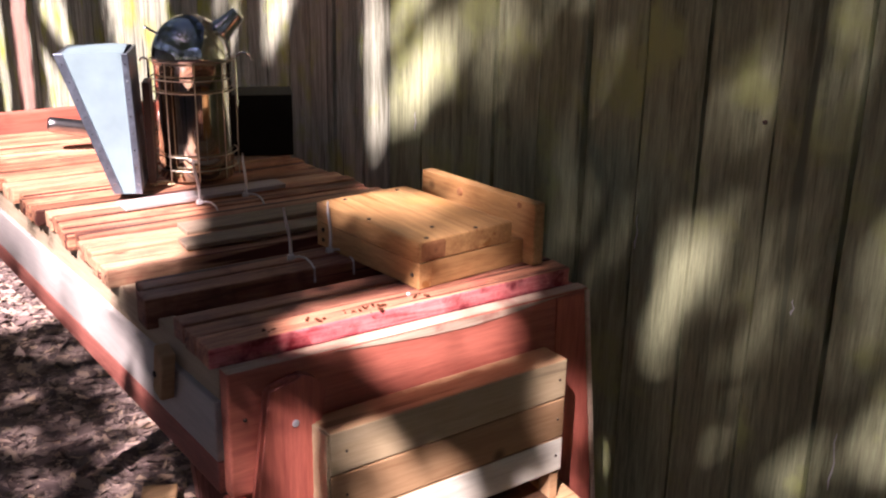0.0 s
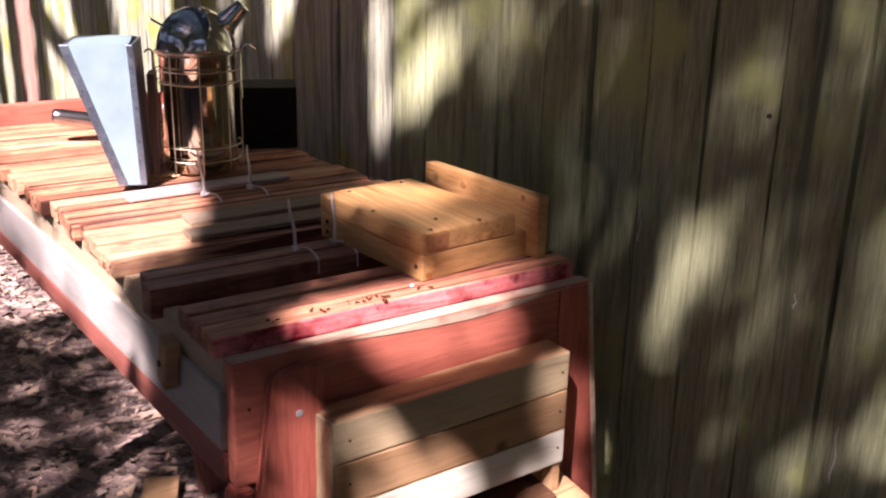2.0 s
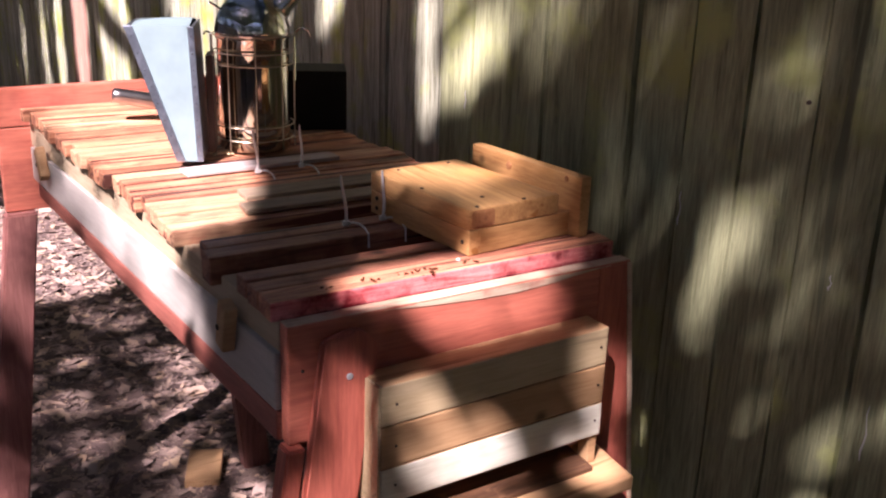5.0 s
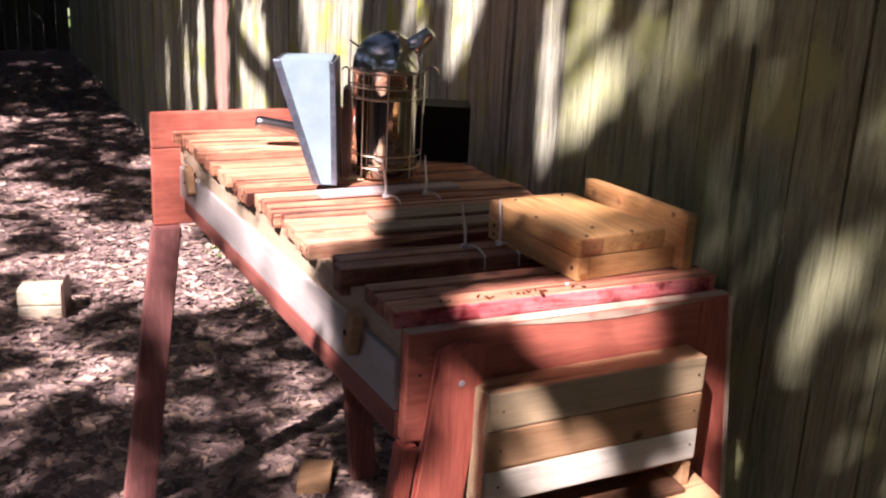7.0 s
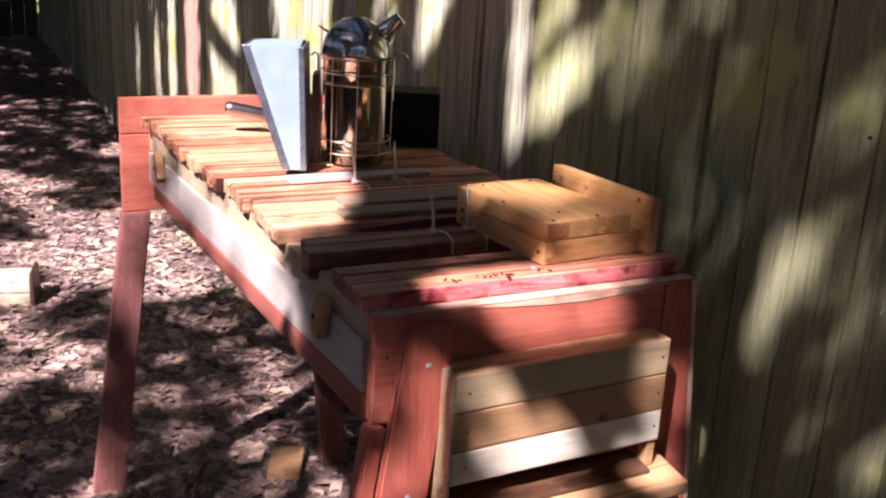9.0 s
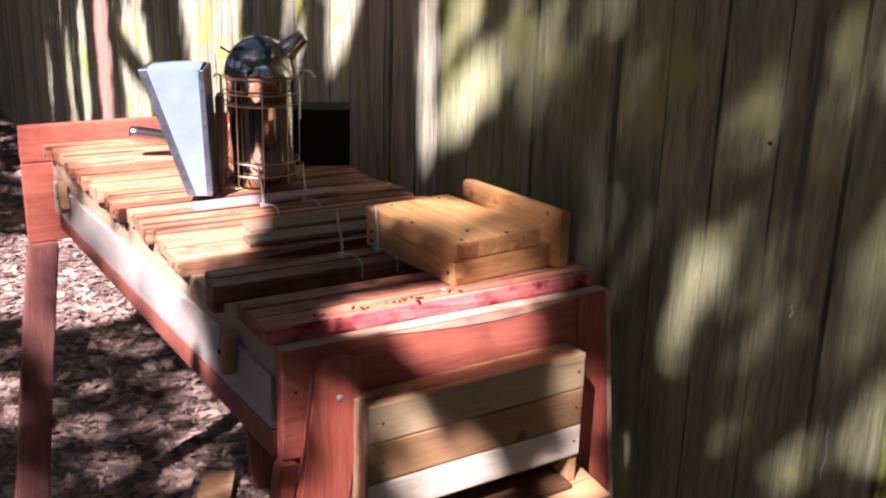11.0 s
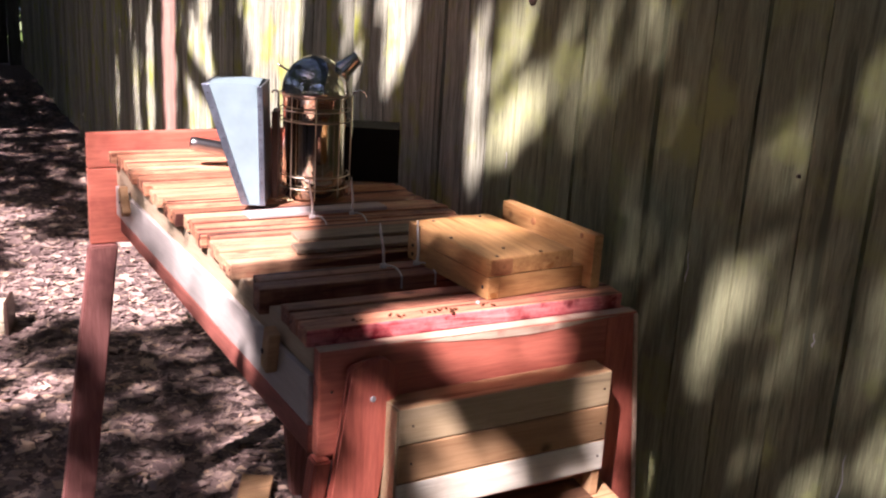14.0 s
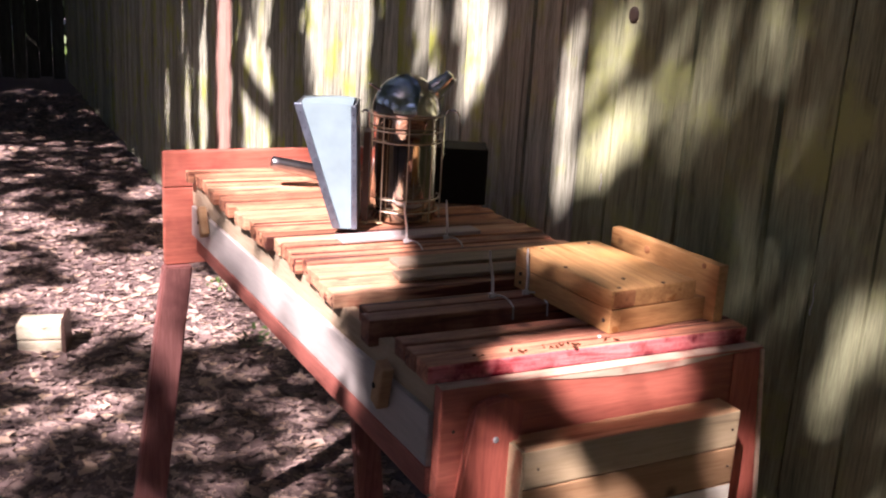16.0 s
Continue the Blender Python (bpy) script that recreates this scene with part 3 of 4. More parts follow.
# ---- other things on the bars ----
def build_small():
    bm = block(-0.065, 0.06, -0.05, 0.05, 0, 0.114, 0.002, turn=Matrix.Translation((0.428, 0.85, 0.984)) @ Matrix.Rotation(radians(-24), 4, "Z"))
    single("black_box", bm, M_BLACK, (0.428, 0.85, 0.984), "matt black box standing on the bars beside the fence", "box")
    for x0, y, length, wide, turn, mat, lab in (
        (0.076, 0.583, 0.268, 0.040, 1.5, M_GREYPINE, "pinkish grey wooden strip lying across the top bars"),
        (0.088, 0.358, 0.385, 0.034, -0.8, M_STRIP, "thin olive-brown wooden strip lying on the bars beside the gap"),
        (0.112, 0.424, 0.360, 0.040, -0.4, M_STRIP, "thin olive-brown wooden strip lying across the top bars"),
    ):
        t = Matrix.Translation((x0, y, 0.984)) @ Matrix.Rotation(radians(turn), 4, "Z") @ Matrix.Rotation(radians(4 if mat == M_STRIP else 0), 4, "X")
        single("wooden_strip", block(0, length, -wide / 2, wide / 2, 0, 0.007, 0.0015, turn=t), mat, (x0, y, 0.984), lab, "wooden strip", "wooden strips on the bars")
    a, b = Vector((0.082, 1.03, 1.036)), Vector((0.26, 1.0, 1.000))
    single("tool_handle", tube([a, a.lerp(b, 0.02), a.lerp(b, 0.08), a.lerp(b, 0.5), b], [0.011, 0.0138, 0.0148, 0.016, 0.016], 20), M_GUN, a, "dark glossy tool handle lying on the bars", "tool", smooth=True)
    for x, y, lean in ((0.186, 0.546, -0.05), (0.265, 0.552, 0.03), (0.189, 0.234, -0.06), (0.246, 0.234, 0.05)):
        base = Vector((x, y, 0.984))
        tie = thing("cable_tie", base, "white nylon cable tie standing up from a top bar", "cable tie", "cable ties on the bars")
        tail = [base + Vector((lean * k * 0.012 + 0.002 * math.sin(k), 0.001 * k, 0.014 * k)) for k in range(6)]
        part("tail", tube(tail, [0.0023, 0.0022, 0.0022, 0.002, 0.0019, 0.0012], 6), M_NYLON, tie)
        part("head", block(-0.0045, 0.0045, -0.003, 0.003, 0.0, 0.007, 0.001, turn=Matrix.Translation(base)), M_NYLON, tie)
        loop = [base + Vector(v) for v in ((0.002, -0.002, 0.003), (0.008, -0.006, 0.005), (0.014, -0.014, 0.004), (0.014, -0.03, 0.002), (0.010, -0.047, 0.0), (0.009, -0.05, -0.018))]
        part("strap", tube(loop, 0.0014, 6), M_NYLON, tie)


build_small()


def build_ground_things():
    t = Matrix.Translation((-0.275, 2.82, 0.0)) @ Matrix.Rotation(radians(-14), 4, "Z")
    b = thing("wood_block", (-0.25, 2.86, 0.0), "pale wooden block with brown end board lying on dry leaves", "wood block")
    for k in range(2):
        part("board", block(-0.085, 0.073, -0.06, 0.06, -0.02 + 0.064 * k, 0.0425 + 0.064 * k, 0.008, turn=t), M_BILLET, b)
    part("end_cap", hexa(bmesh.new(), [t @ Vector(q) for q in ((0.0745, -0.085, -0.02), (0.092, -0.085, -0.02), (0.092, 0.075, -0.02), (0.0745, 0.075, -0.02), (0.0735, -0.068, 0.126), (0.086, -0.068, 0.126), (0.086, 0.07, 0.126), (0.0735, 0.07, 0.126))], 0.003), M_DARKWOOD, b, "dark brown end board")
    t = Matrix.Translation((0.300, 1.263, 0.022)) @ Matrix.Rotation(radians(-24), 4, "Z") @ Matrix.Rotation(radians(4), 4, "X")
    single("wood_offcut", block(-0.043, 0.043, -0.07, 0.07, -0.01, 0.01, 0.002, turn=t), M_TAN, (0.300, 1.263, 0.015), "small tan wood offcut lying on the leaves", "wood offcut")
    rnd = random.Random(3)
    for x, y, count in ((0.43, 2.54, 34), (0.46, 3.2, 22)):
        plant = thing("weed", (x, y, 0.0), "small green weed growing through the dry leaves", "plant", "weeds in the leaf litter")
        for i in range(count):
            a, r = rnd.uniform(0, 6.28), rnd.uniform(0.01, 0.075)
            p = Vector((x + r * math.cos(a), y + r * math.sin(a), rnd.uniform(0.025, 0.08)))
            d = Vector((math.cos(a), math.sin(a), rnd.uniform(0.1, 0.7))).normalized() * rnd.uniform(0.018, 0.036)
            w = Vector((-d.y, d.x, 0.004)) * 0.35
            bm = bmesh.new()
            vs = [bm.verts.new(c) for c in (p, p + d * 0.5 + w, p + d, p + d * 0.5 - w)]
            bm.faces.new(vs)
            part("leaf", bm, M_LEAF, plant)


build_ground_things()


def build_details():
    """Scrapings of wax on the bars, droppings and knots on the fence."""
    rnd = random.Random(21)
    bm = bmesh.new()
    for i in range(14):
        p = Vector((0.175 + rnd.gauss(0, 0.018), 0.685 + rnd.gauss(0, 0.008), 0.986 + 0.004 * rnd.random()))
        bmesh.ops.create_icosphere(bm, subdivisions=1, radius=rnd.uniform(0.0015, 0.005), matrix=Matrix.Translation(p) @ Matrix.Diagonal((rnd.uniform(0.8, 2.2), 1, 0.6, 1)))
    single("wax_scrapings", bm, M_PALE, (0.175, 0.685, 0.984), "pale crumbs of wax scraped onto the bars", "wax", kind="stuff")
    bm = bmesh.new()
    for i in range(30):
        mid = rnd.choice((0.07, 0.12, 0.17, 0.195, 0.2, 0.2, 0.26))
        p = Vector((mid + rnd.gauss(0, 0.010), 0.036 + rnd.gauss(0, 0.007), 0.983))
        bmesh.ops.create_icosphere(bm, subdivisions=1, radius=rnd.uniform(0.0008, 0.0026), matrix=Matrix.Translation(p) @ Matrix.Rotation(rnd.uniform(0, 3), 4, "Z") @ Matrix.Diagonal((rnd.uniform(0.8, 2.6), 1, 0.7, 1)))
    single("resin_crumbs", bm, M_RESIN, (0.18, 0.034, 0.982), "dark glossy crumbs of resin stuck to the front bar", "resin", kind="stuff")
    fence = bpy.data.objects["fence"]
    for y, z, length in ((-0.304, 0.85, 0.075), (0.606, 1.08, 0.035), (-0.135, 0.60, 0.02), (0.04, 1.03, 0.05), (-0.222, 0.99, 0.02)):
        pts = [(FENCE_X - 0.0035, y + 0.002 * math.sin(9 * k / 6), z - length * k / 6) for k in range(7)]
        part("dropping", tube(pts, [0.0005, 0.0008, 0.0006, 0.0009, 0.0011, 0.0014, 0.0006], 6), M_NYLON, fence, "white streak of a bird dropping")
    for y, z, r in ((-0.149, 1.19, 0.003), (0.56, 1.385, 0.015)):
        p = Vector((FENCE_X - 0.001, y, z))
        part("knot", tube([p + Vector((0.004, 0, 0)), p, p - Vector((0.0022, 0, 0))], [r, r, r * 0.7], 12), M_HOLE, fence, "dark knot")
    bar = bpy.data.objects["top_bar"]
    ORIGIN[bar.name] = Vector(bar.location)
    # nail head in white, so its glint is in the colour
    screw_head((0.254, 0.050, 0.9825), (0, 0, 1), bar, 0.0026, M_NYLON, "nail")


build_details()


# ---- trees that shade the place ----
def cast(p):
    """Where the sunbeam that lights a place would meet the ground."""
    return np.array((p[0] - SUN_DIR.x * p[2] / SUN_DIR.z, p[1] - SUN_DIR.y * p[2] / SUN_DIR.z))


# sunlit spots: on the fence (y, z, half width, half height, lean, how open the gap in the leaves is)
HIGH_FENCE_SPOTS = [
    (0.745, 1.15, 0.045, 0.30, 0.0, 1), (0.60, 1.14, 0.08, 0.14, -0.3, 1), (0.59, 1.31, 0.07, 0.12, -0.2, 0.65), (0.665, 1.22, 0.04, 0.2, -0.1, 0.6),
    (0.46, 1.26, 0.055, 0.15, -0.4, 0.38), (0.35, 1.30, 0.04, 0.15, -0.4, 0.42), (0.20, 1.40, 0.045, 0.12, -0.5, 0.38), (0.42, 1.43, 0.08, 0.10, -0.5, 0.35),
    (0.20, 1.07, 0.035, 0.11, -0.5, 0.22), (0.13, 1.22, 0.03, 0.12, -0.5, 0.2),
    (-0.25, 1.285, 0.025, 0.11, -0.2, 0.75), (-0.12, 1.22, 0.07, 0.13, -0.2, 0.2), (-0.33, 1.345, 0.03, 0.06, -0.3, 0.85),
]
LOW_FENCE_SPOTS = [
    (-0.036, 0.965, 0.032, 0.11, -0.15, 1), (-0.018, 0.85, 0.022, 0.06, -0.1, 0.6), (-0.085, 1.01, 0.03, 0.07, -0.2, 0.25), (-0.205, 0.98, 0.042, 0.085, -0.2, 0.42), (-0.15, 1.02, 0.11, 0.15, -0.2, 0.16), (-0.35, 1.02, 0.08, 0.18, -0.2, 0.23), (0.10, 0.95, 0.03, 0.12, -0.35, 0.2), (0.19, 1.0, 0.05, 0.11, -0.2, 0.18),
    (-0.255, 0.765, 0.035, 0.06, -0.5, 0.5), (-0.345, 0.845, 0.03, 0.065, -0.3, 0.65), (-0.405, 0.895, 0.032, 0.055, -0.2, 0.85), (-0.40, 0.75, 0.03, 0.05, -0.2, 1), (-0.255, 0.645, 0.05, 0.045, -0.3, 0.85), (-0.15, 0.79, 0.025, 0.07, -0.4, 0.3),
]
FAR_FENCE_SPOTS = [
    (1.19, 1.30, 0.13, 0.26, 0.0, 1), (1.46, 1.34, 0.10, 0.30, 0.0, 0.8), (2.17, 1.24, 0.40, 0.45, 0.0, 1), (2.2, 0.95, 0.25, 0.25, 0.0, 1),
    (3.17, 0.86, 0.29, 0.4, 0.0, 1), (3.1, 1.3, 0.2, 0.2, 0.0, 0.6), (3.75, 0.90, 0.18, 0.6, 0.0, 1),
    (4.2, 0.72, 0.13, 0.5, 0.0, 0.9), (4.6, 0.62, 0.10, 0.4, 0.0, 0.7), (5.2, 0.55, 0.10, 0.3, 0.0, 0.35),
]
# on level tops (x, y, z, half length in x, in y, open)
TOP_SPOTS = [
    (0.10, 1.04, 0.98, 0.17, 0.30, 1), (0.03, 0.60, 0.98, 0.09, 0.27, 1), (0.0, 0.86, 0.98, 0.09, 0.14, 1), (0.13, 1.22, 1.0, 0.14, 0.1, 1),
    (0.20, 0.035, 0.975, 0.145, 0.055, 1), (0.36, 0.03, 0.975, 0.06, 0.045, 0.6), (0.19, 0.12, 0.98, 0.06, 0.025, 0.4),
    (0.325, 0.23, 1.045, 0.09, 0.075, 0.9), (0.365, 0.13, 1.03, 0.13, 0.14, 0.3), (0.39, 0.05, 1.0, 0.08, 0.05, 0.5), (0.455, 0.15, 1.055, 0.03, 0.09, 0.5), (0.42, 0.06, 0.995, 0.05, 0.04, 0.5), (0.45, 0.245, 1.06, 0.04, 0.06, 1),
    (0.468, 0.52, 0.982, 0.02, 0.035, 0.6), (0.42, -0.06, 0.69, 0.05, 0.04, 1), (0.21, -0.07, 0.69, 0.11, 0.03, 0.8),
]
GROUND_SPOTS = [
    (0.22, 3.30, 0, 0.34, 0.55, 1), (0.0, 3.85, 0, 0.16, 0.25, 0.9), (-0.36, 4.4, 0, 0.22, 0.10, 0.8), (0.30, 2.85, 0, 0.22, 0.22, 1),
    (-0.25, 2.8, 0.06, 0.13, 0.11, 0.9), (-0.11, 2.26, 0, 0.09, 0.09, 1), (-0.29, 2.16, 0, 0.08, 0.08, 0.9), (-0.37, 2.55, 0, 0.10, 0.09, 0.7),
    (0.44, 1.95, 0, 0.06, 0.08, 0.7), (0.42, 1.72, 0, 0.06, 0.08, 0.8), (0.26, 1.75, 0, 0.06, 0.06, 0.6), (0.30, 1.26, 0.03, 0.06, 0.06, 0.35),
    (0.10, 1.57, 0, 0.08, 0.05, 0.5), (-0.02, 1.33, 0, 0.08, 0.05, 0.5), (-0.48, 2.11, 0, 0.08, 0.07, 0.7), (-0.51, 1.79, 0, 0.10, 0.08, 0.6),
]
# on the shutter and rails of the side (y, z, half length in y, in z, lean, open)
SIDE_SPOTS = [
    (0.56, 0.872, 0.41, 0.088, 0.4, 0.5), (0.35, 0.872, 0.05, 0.085, 0.4, 1), (0.52, 0.872, 0.045, 0.085, 0.5, 1), (0.68, 0.87, 0.04, 0.085, 0.4, 1), (0.83, 0.87, 0.03, 0.085, 0.5, 0.9), (0.95, 0.868, 0.20, 0.085, 0.4, 0.45), (1.12, 0.865, 0.12, 0.085, 0.4, 0.35),
]
# on upright faces across the hive (x, y, z, half length in x, lean, half height, open)
END_SPOTS = [
    (0.235, 0.0, 0.925, 0.08, -0.045, 0.045, 1), (0.32, 0.0, 0.925, 0.075, 0.0, 0.05, 0.9),
    (0.21, -0.05, 0.762, 0.095, -0.02, 0.058, 1), (0.14, -0.05, 0.858, 0.055, 0.0, 0.05, 0.5), (0.405, -0.05, 0.862, 0.05, 0.0, 0.045, 0.4),
    (0.415, -0.05, 0.78, 0.035, 0.0, 0.035, 0.35), (0.066, -0.016, 0.85, 0.032, 0.0, 0.07, 0.9), (0.008, 0.0, 0.86, 0.022, 0.0, 0.06, 0.8),
    (0.01, -0.016, 0.72, 0.05, 0.0, 0.06, 0.9), (0.06, -0.016, 0.74, 0.05, 0.0, 0.06, 0.8), (0.495, -0.004, 0.79, 0.02, 0.0, 0.06, 0.8), (0.505, -0.004, 0.64, 0.022, 0.0, 0.06, 0.8),
]
FAR_END_SPOTS = [
    (0.05, 1.252, 0.995, 0.2, 0.0, 0.12, 1), (-0.07, 1.252, 0.86, 0.07, 0.0, 0.15, 0.8), (-0.115, 1.235, 0.66, 0.08, 0.0, 0.14, 0.9),
]
GAPS = [((FENCE_X, y, z), (0, w, 0), (0, h * k, h), o) for y, z, w, h, k, o in HIGH_FENCE_SPOTS + LOW_FENCE_SPOTS + FAR_FENCE_SPOTS]
GAPS += [((x, y, z), (a, 0, 0), (0, b, 0), o) for x, y, z, a, b, o in TOP_SPOTS + GROUND_SPOTS]
GAPS.append(((0.075, 0.60, 0.982), (0.15, 0, 0), (0.085, 0.335, 0), 1))
GAPS.append(((0.11, 0.705, 1.215), (0.07, 0, 0), (0, 0.075, 0), 1))
GAPS.append(((0.085, 0.648, 1.10), (0.075, -0.033, 0), (0, 0.01, 0.14), 1))
GAPS += [((x, y, z), (a, 0, 0), (k, 0, b), o) for x, y, z, a, k, b, o in END_SPOTS + FAR_END_SPOTS]
GAPS += [((-0.005 + SKEW * y, y, z), (0, a, 0), (0, b * k, b), o) for y, z, a, b, k, o in SIDE_SPOTS]


def build_crowns():
    rng = np.random.default_rng(5)
    slant = np.array((SUN_DIR.x, SUN_DIR.y)) / SUN_DIR.z

    def leaves(xy, height, size):
        """Small pointed leaves on the sunbeams to xy, at about a height."""
        k = len(xy)
        c = np.concatenate([xy + height[:, None] * slant, height[:, None]], 1)
        n = np.array(SUN_DIR) + rng.normal(0, 0.45, (k, 3))
        n /= np.linalg.norm(n, axis=1)[:, None]
        t = np.cross(n, rng.normal(0, 1, (k, 3)))
        t /= np.linalg.norm(t, axis=1)[:, None]
        s = np.cross(n, t)
        sz = size * rng.uniform(0.7, 1.3, k)[:, None]
        return np.stack([c - t * sz, c + s * sz * 0.5, c + t * sz, c - s * sz * 0.5], 1).reshape(-1, 3)

    def reach(xy, gap):
        """How far from the middle of a gap, in parts of its size."""
        c, a, b, o = gap
        m = cast(c)
        ax = np.stack([cast(np.add(c, a)) - m, cast(np.add(c, b)) - m], 1)
        q = (xy - m) @ np.linalg.inv(ax).T
        return (np.abs(q[:, 0]) ** 2.6 + np.abs(q[:, 1]) ** 2.6) ** (1 / 2.6), ax

    def closed(xy, margin, blur=0.1, warp=1.0):
        keep = np.ones(len(xy))
        for gap in GAPS:
            d, ax = reach(xy, gap)
            d = d * warp
            soft = margin / np.sqrt(abs(np.linalg.det(ax)))
            keep = np.minimum(keep, 1 - np.clip((1 + soft - d) / (soft + blur), 0, 1))
        return keep

    def near(xy):
        return (xy[:, 0] > 0.42) & (xy[:, 0] < 1.85) & (xy[:, 1] > -0.7) & (xy[:, 1] < np.where(xy[:, 0] > 1.2, 2.2, 1.5))

    def far_fence(xy):
        return (xy[:, 0] > 0.66) & (xy[:, 0] < 1.85) & (xy[:, 1] > 1.5) & ~near(xy)

    out, veil = [], []
    # thin foliage high up, which dims some of the sunlit spots
    for c, a, b, o in GAPS:
        if o < 1:
            m = cast(c)
            ax = np.stack([cast(np.add(c, a)) - m, cast(np.add(c, b)) - m], 1) * 1.25
            q = rng.uniform(-1, 1, (int(-math.log(o) * 4 * abs(np.linalg.det(ax)) / 0.00048) + 1, 2))
            q = q @ ax.T + m
            for gap in GAPS:
                if gap[3] > o:
                    q = q[reach(q, gap)[0] > 0.95]
            veil.append(q)
    # a low bough over the hive, a higher one before the fence
    for count, x0, x1, h, size, blur in ((90000, 0.42, 1.22, 3.9, 0.0165, 0.2), (46000, 1.18, 1.85, 5.6, 0.023, 0.35)):
        xy = np.stack([rng.uniform(x0, x1, count), rng.uniform(-0.7, 2.2, count)], 1)
        keep = closed(xy, 0.6 * size, blur)
        if h > 4:
            # slanting sprays with thin places between them
            up = (xy[:, 0] - FENCE_X) / -slant[0]
            along = xy[:, 1] + slant[1] * up
            thin = np.array([noise.noise(((a + 0.9 * b) * 9, (b - 0.7 * a) * 2.6, 2.0)) + 0.6 * noise.noise((a * 16, b * 7, 9.0)) for a, b in zip(along, up)])
            free = ((along < 0.55) & (along > 0.12) & (up > 1.12)) | ((along < -0.1) & (up > 0.6) & (up < 0.93))
            keep = closed(xy, 0.6 * size, blur, np.where((along < 0.12) & (up < 1.12), 1, np.clip(1 - 0.9 * thin, 0.72, 1.6)))
            lit = near(xy) & (thin > 0.15 + 0.5 * np.maximum(0, up - 1.1)) & free & (keep > 0.5)
            keep = np.minimum(keep, 1 - np.clip((thin - 0.10 - 0.5 * np.maximum(0, up - 1.1)) / 0.1, 0, 1) * free)
            veil.append(xy[lit][::6])
        xy = xy[near(xy) & (rng.random(count) < keep)]
        out.append(leaves(xy, h + rng.uniform(-0.15, 0.15, len(xy)), size))
    count = 60000
    xy = np.stack([rng.uniform(0.66, 1.85, count), rng.uniform(1.5, 13, count)], 1)
    up = (xy[:, 0] - FENCE_X) / -slant[0]
    along = xy[:, 1] + slant[1] * up
    thin = np.array([noise.noise((a * 4.5, b * 0.8, 5.0)) + 0.5 * noise.noise((a * 11, b * 1.5, 9.0)) for a, b in zip(along, up)])
    free = (along > 2.9) & (along < 5.6)
    keep = np.minimum(closed(xy, 0.03, 0.3), 1 - np.clip((thin - 0.25) / 0.1, 0, 1) * free)
    lit = far_fence(xy) & (thin > 0.3) & free & (keep > 0.3)
    veil.append(xy[lit])
    xy = xy[far_fence(xy) & (rng.random(count) < keep)]
    out.append(leaves(xy, 5.0 + rng.uniform(-0.2, 0.2, len(xy)), 0.036))
    xy = np.concatenate(veil)
    out.append(leaves(xy, 8.5 + rng.uniform(-0.4, 0.4, len(xy)), 0.025))
    shade_tree((-3.6, -3.0), out, ((-1.9, -1.9, 2.95), (-2.4, 0.4, 2.95), (-1.5, -0.8, 2.9), (-1.5, -3.6, 3.0)), 1.8, [[(FENCE_X, 3.6, 1.02), (FENCE_X, 3.2, 0.90), (FENCE_X, 2.6, 0.80)]])
    # the wider crowns, with chance gaps
    count = 150000
    xy = np.stack([rng.uniform(-8, 7, count), rng.uniform(-8, 14, count)], 1)
    lacy = np.array([noise.noise((x * 1.9, y * 1.9, 1.0)) + 0.7 * noise.noise((x * 5, y * 5, 4.0)) for x, y in xy])
    seen = (xy[:, 0] > -2.2) & (xy[:, 0] < 1.9) & (xy[:, 1] > -3)
    edge = np.interp(xy[:, 1], (0.5, 1.2, 1.7, 2.1, 2.9, 4.2, 7, 9), (0.6, 0.6, 0.5, 0.42, 0.1, 0.0, 0.4, 0.8))
    edge += 0.6 * (((xy[:, 0] > -0.06) & (xy[:, 1] < 1.6)) | ((xy[:, 0] > 0.16) & (xy[:, 1] < 2.35)))
    edge += 0.6 * ((np.abs((xy[:, 0] + 0.2) * 0.846 - (xy[:, 1] - 1.2) * 0.538) < 0.16) & (xy[:, 1] < 2.4))
    keep = np.where(seen, np.minimum(closed(xy, 0.03), 1 - np.clip((lacy - edge) / 0.1, 0, 1)), 1)
    xy = xy[~near(xy) & ~far_fence(xy) & (rng.random(count) < keep)]
    shade_tree((-6.2, 3.5), [leaves(xy, 7.0 + rng.uniform(-0.35, 0.35, len(xy)), 0.075)], ((-4.5, 1, 6.9), (-5, 6, 6.9), (-9, 0, 6.9), (-7, 5, 7.0)), 4.5)
    # a lacy unseen crown over the far end of the strip, added to block skylight
    count = 30000
    xy = np.stack([rng.uniform(-5, 1.6, count), rng.uniform(5.2, 13, count)], 1)
    lacy = np.array([noise.noise((x * 1.6, y * 1.6, 7.0)) + 0.6 * noise.noise((x * 4.5, y * 4.5, 3.0)) for x, y in xy])
    xy = xy[lacy < 0.06]
    hgt = rng.uniform(3.4, 4.4, len(xy))
    shade_tree((-4.6, 8.5), [leaves(xy - hgt[:, None] * slant, hgt, 0.075)], ((-2.5, 6.5, 3.9), (-1.5, 9, 4.0), (-3, 11, 4.0), (-0.5, 11, 3.9)), 2.6)
    # trees that stand all round
    for k in range(14):
        mid = 2 * math.pi * (k + 0.5) / 14
        count = 7000
        ang, rad, hgt = mid + rng.normal(0, 0.16, count), rng.normal(10, 1.3, count), 9 * rng.random(count) ** 1.15 + 0.05
        xy = np.stack([rad * np.cos(ang), 3 + 1.4 * rad * np.sin(ang)], 1)
        sunny = (xy[:, 1] < 12.5) & (xy[:, 1] > 0) & (xy[:, 0] > -4) & (xy[:, 0] < 1)
        sunny |= ((xy[:, 0] * SUN_DIR.x + (xy[:, 1] - 1) * SUN_DIR.y) > 2.5) & (hgt > 5)
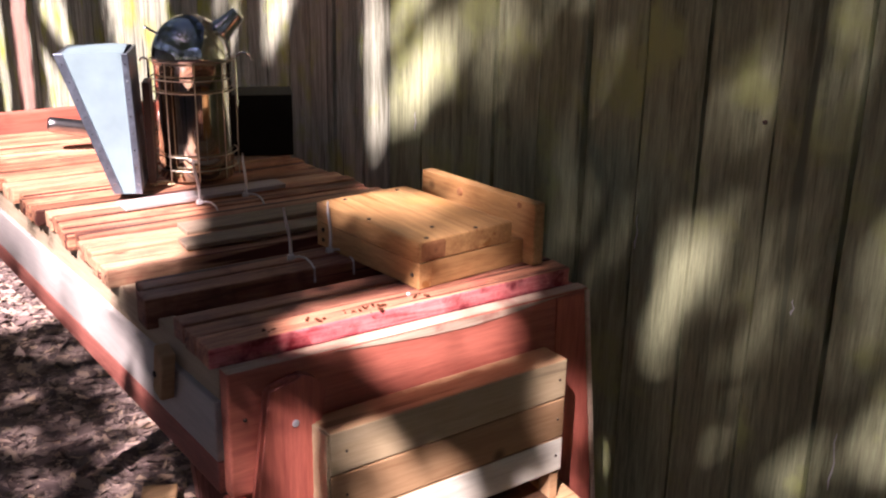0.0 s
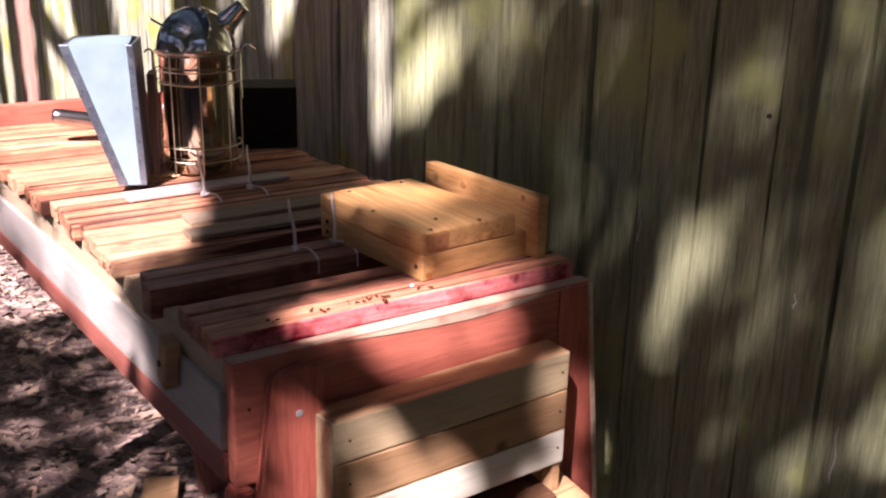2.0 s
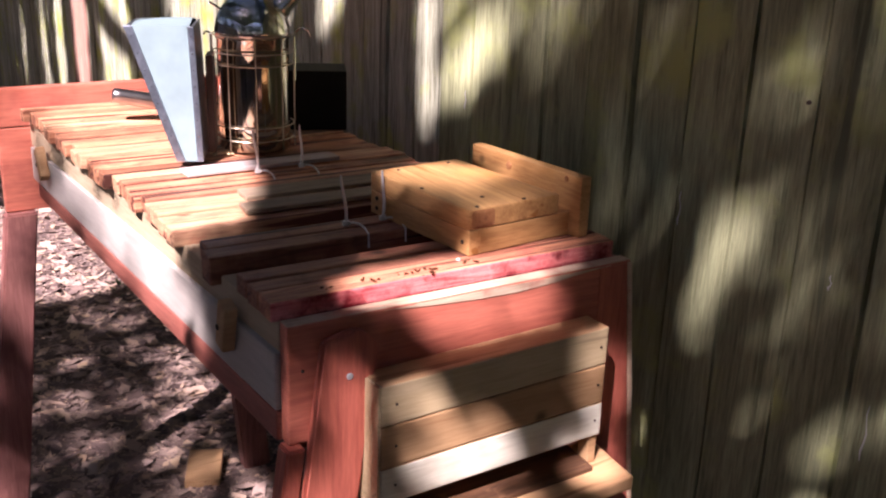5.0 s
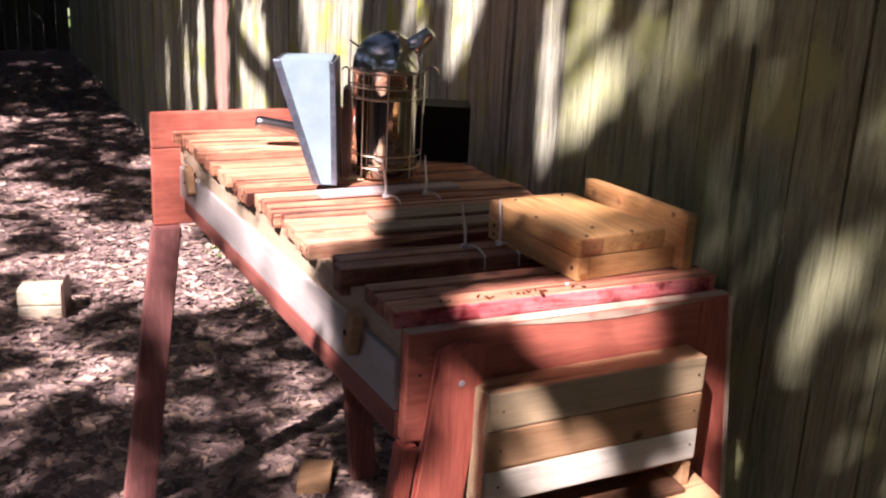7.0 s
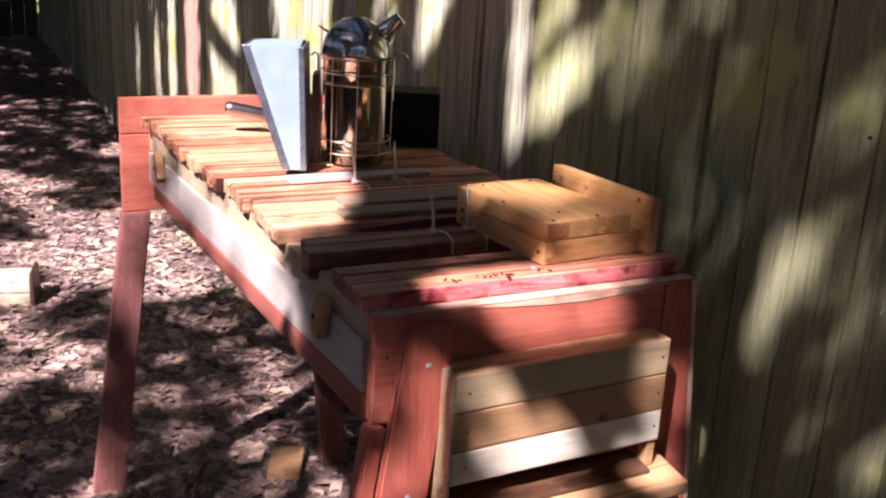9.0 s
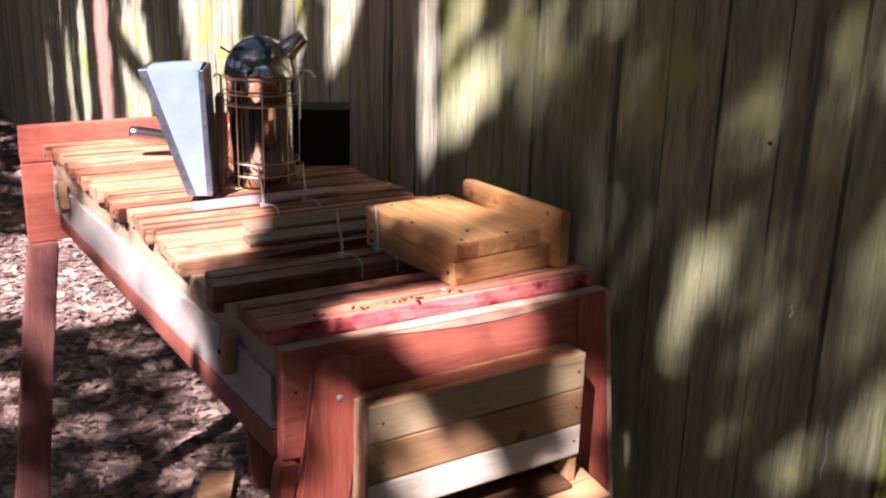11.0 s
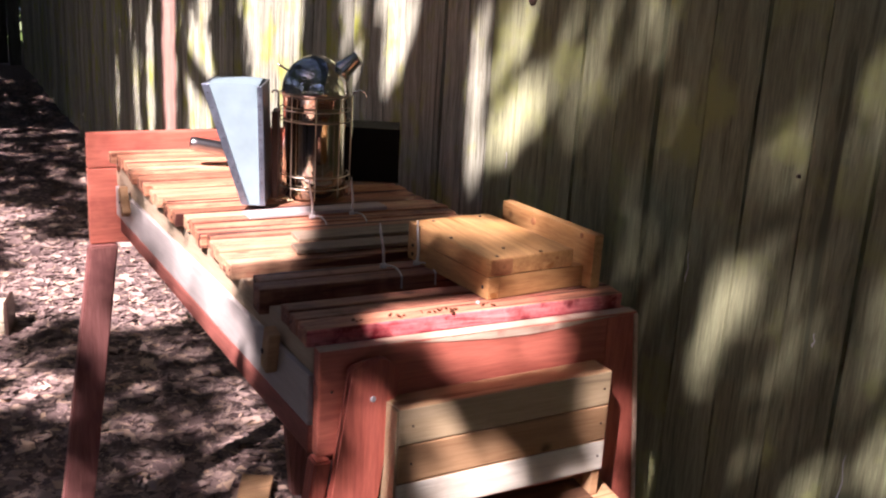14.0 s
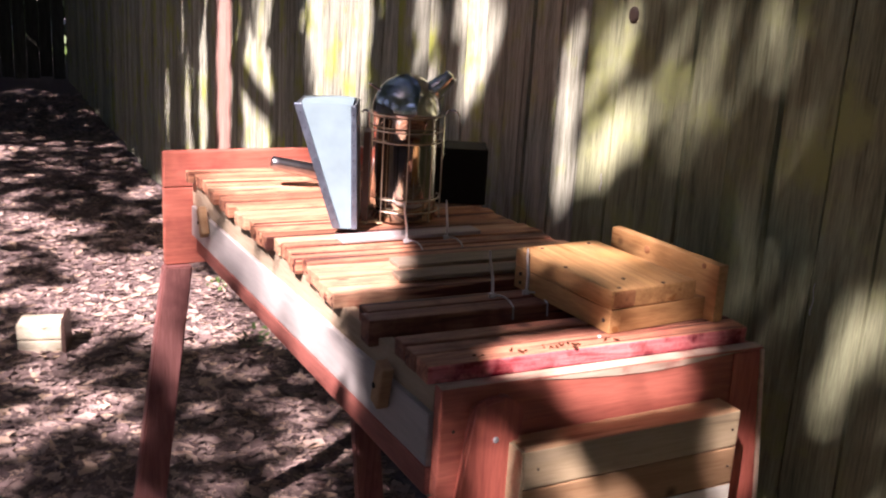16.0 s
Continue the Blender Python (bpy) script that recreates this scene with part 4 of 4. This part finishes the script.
        xy, hgt = xy[~sunny], hgt[~sunny]
        shade_tree((10 * math.cos(mid), 3 + 14 * math.sin(mid)), [leaves(xy - hgt[:, None] * slant, hgt, 0.17)], (), 6.0)
    count = 30000
    xy = np.stack([rng.uniform(0.9, 9, count), rng.uniform(-9, 14, count)], 1)
    hgt = rng.uniform(4.5, 6, count)
    shade_tree((4.5, 2.0), [leaves(xy - hgt[:, None] * slant, hgt, 0.17)], ((2.5, 0, 5), (6.5, 1, 5), (3, 6, 5.2), (6, -4, 5)), 3.5)


def shade_tree(at, quads, limbs, fork, twig=()):
    """A tree outside the view: tapered trunk, limbs and a crown of single leaves."""
    v = np.concatenate(quads)
    me = bpy.data.meshes.new("crown")
    me.from_pydata(v.tolist(), [], np.arange(len(v)).reshape(-1, 4).tolist())
    me.materials.append(M_LEAF)
    x, y = at
    tree = thing("tree", (x, y, 0.0), "tall leafy tree standing unseen round the clearing", "tree", "trees round the clearing")
    crown = new("crown", me)
    crown.parent = tree
    crown.location = (-x, -y, 0)
    part("trunk", tube([(x, y, -0.1), (x - 0.02, y - 0.02, 0.6), (x + 0.08, y + 0.06, fork), (x + 0.1, y + 0.1, fork + 1.0)], [0.24, 0.17, 0.13, 0.06], 14), M_BARK, tree)
    for e in limbs:
        a = Vector((x + 0.08, y + 0.06, fork))
        part("limb", tube([a, a.lerp(Vector(e), 0.5) + Vector((0, 0, 0.2)), e], [0.08, 0.05, 0.02], 8), M_BARK, tree)
    # thin branches between the sun and the fence or the hive
    for line in twig:
        pts = [Vector(q) + SUN_DIR * ((4.6 - q[2]) / SUN_DIR.z) for q in line]
        part("branch", tube(pts, [0.045, 0.04, 0.03], 8), M_BARK, tree)


build_crowns()


# ---- leaf litter ----
def build_litter():
    rng = np.random.default_rng(8)
    count = 140000
    y = 0.6 + 9.5 * rng.random(count) ** 1.5
    x = np.where(rng.random(count) < 0.75, rng.uniform(-1.3, 0.6, count), rng.uniform(-3.5, 0.6, count))
    z = np.array([ground_height(a, b) for a, b in zip(x, y)]) + rng.uniform(0.001, 0.012, count)
    c = np.stack([x, y, z], 1)
    n = np.array((0, 0, 1.0)) + rng.normal(0, 0.16, (count, 3))
    n /= np.linalg.norm(n, axis=1)[:, None]
    t = np.cross(n, rng.normal(0, 1, (count, 3)))
    t /= np.linalg.norm(t, axis=1)[:, None]
    s = np.cross(n, t)
    ln = (0.006 + 0.036 * rng.random(count) ** 4)[:, None]
    wd = ln * rng.uniform(0.2, 0.75, count)[:, None]
    curl = n * ln * rng.uniform(0.0, 0.2, count)[:, None]
    quad = np.stack([c - t * ln + curl * 0.6, c - t * ln * 0.2 - s * wd + curl * 0.5, c + t * ln + curl, c - t * ln * 0.1 + s * wd + curl * 0.6, c - t * ln * 0.1], 1)
    f = []
    for i in range(count):
        b = 5 * i
        f += [(b, b + 1, b + 4), (b + 1, b + 2, b + 4), (b + 2, b + 3, b + 4), (b + 3, b, b + 4)]
    me = bpy.data.meshes.new("leaf_litter")
    me.from_pydata(quad.reshape(-1, 3).tolist(), [], f)
    m, nn, l, p = nodes_of("dry_leaf")
    geo = nn.new("ShaderNodeNewGeometry")
    r = ramp(nn, [(0.0, (0.08, 0.05, 0.047)), (0.4, (0.185, 0.123, 0.108)), (0.8, (0.37, 0.265, 0.228)), (1.0, (0.52, 0.36, 0.25))])
    l.new(geo.outputs["Random Per Island"], r.inputs[0])
    l.new(r.outputs[0], p.inputs["Base Color"])
    p.inputs["Roughness"].default_value = 0.75
    me.materials.append(m)
    tagged(new("leaf_litter", me), "brown dry leaves and bark chips covering the ground", "leaf litter", kind="stuff")


build_litter()
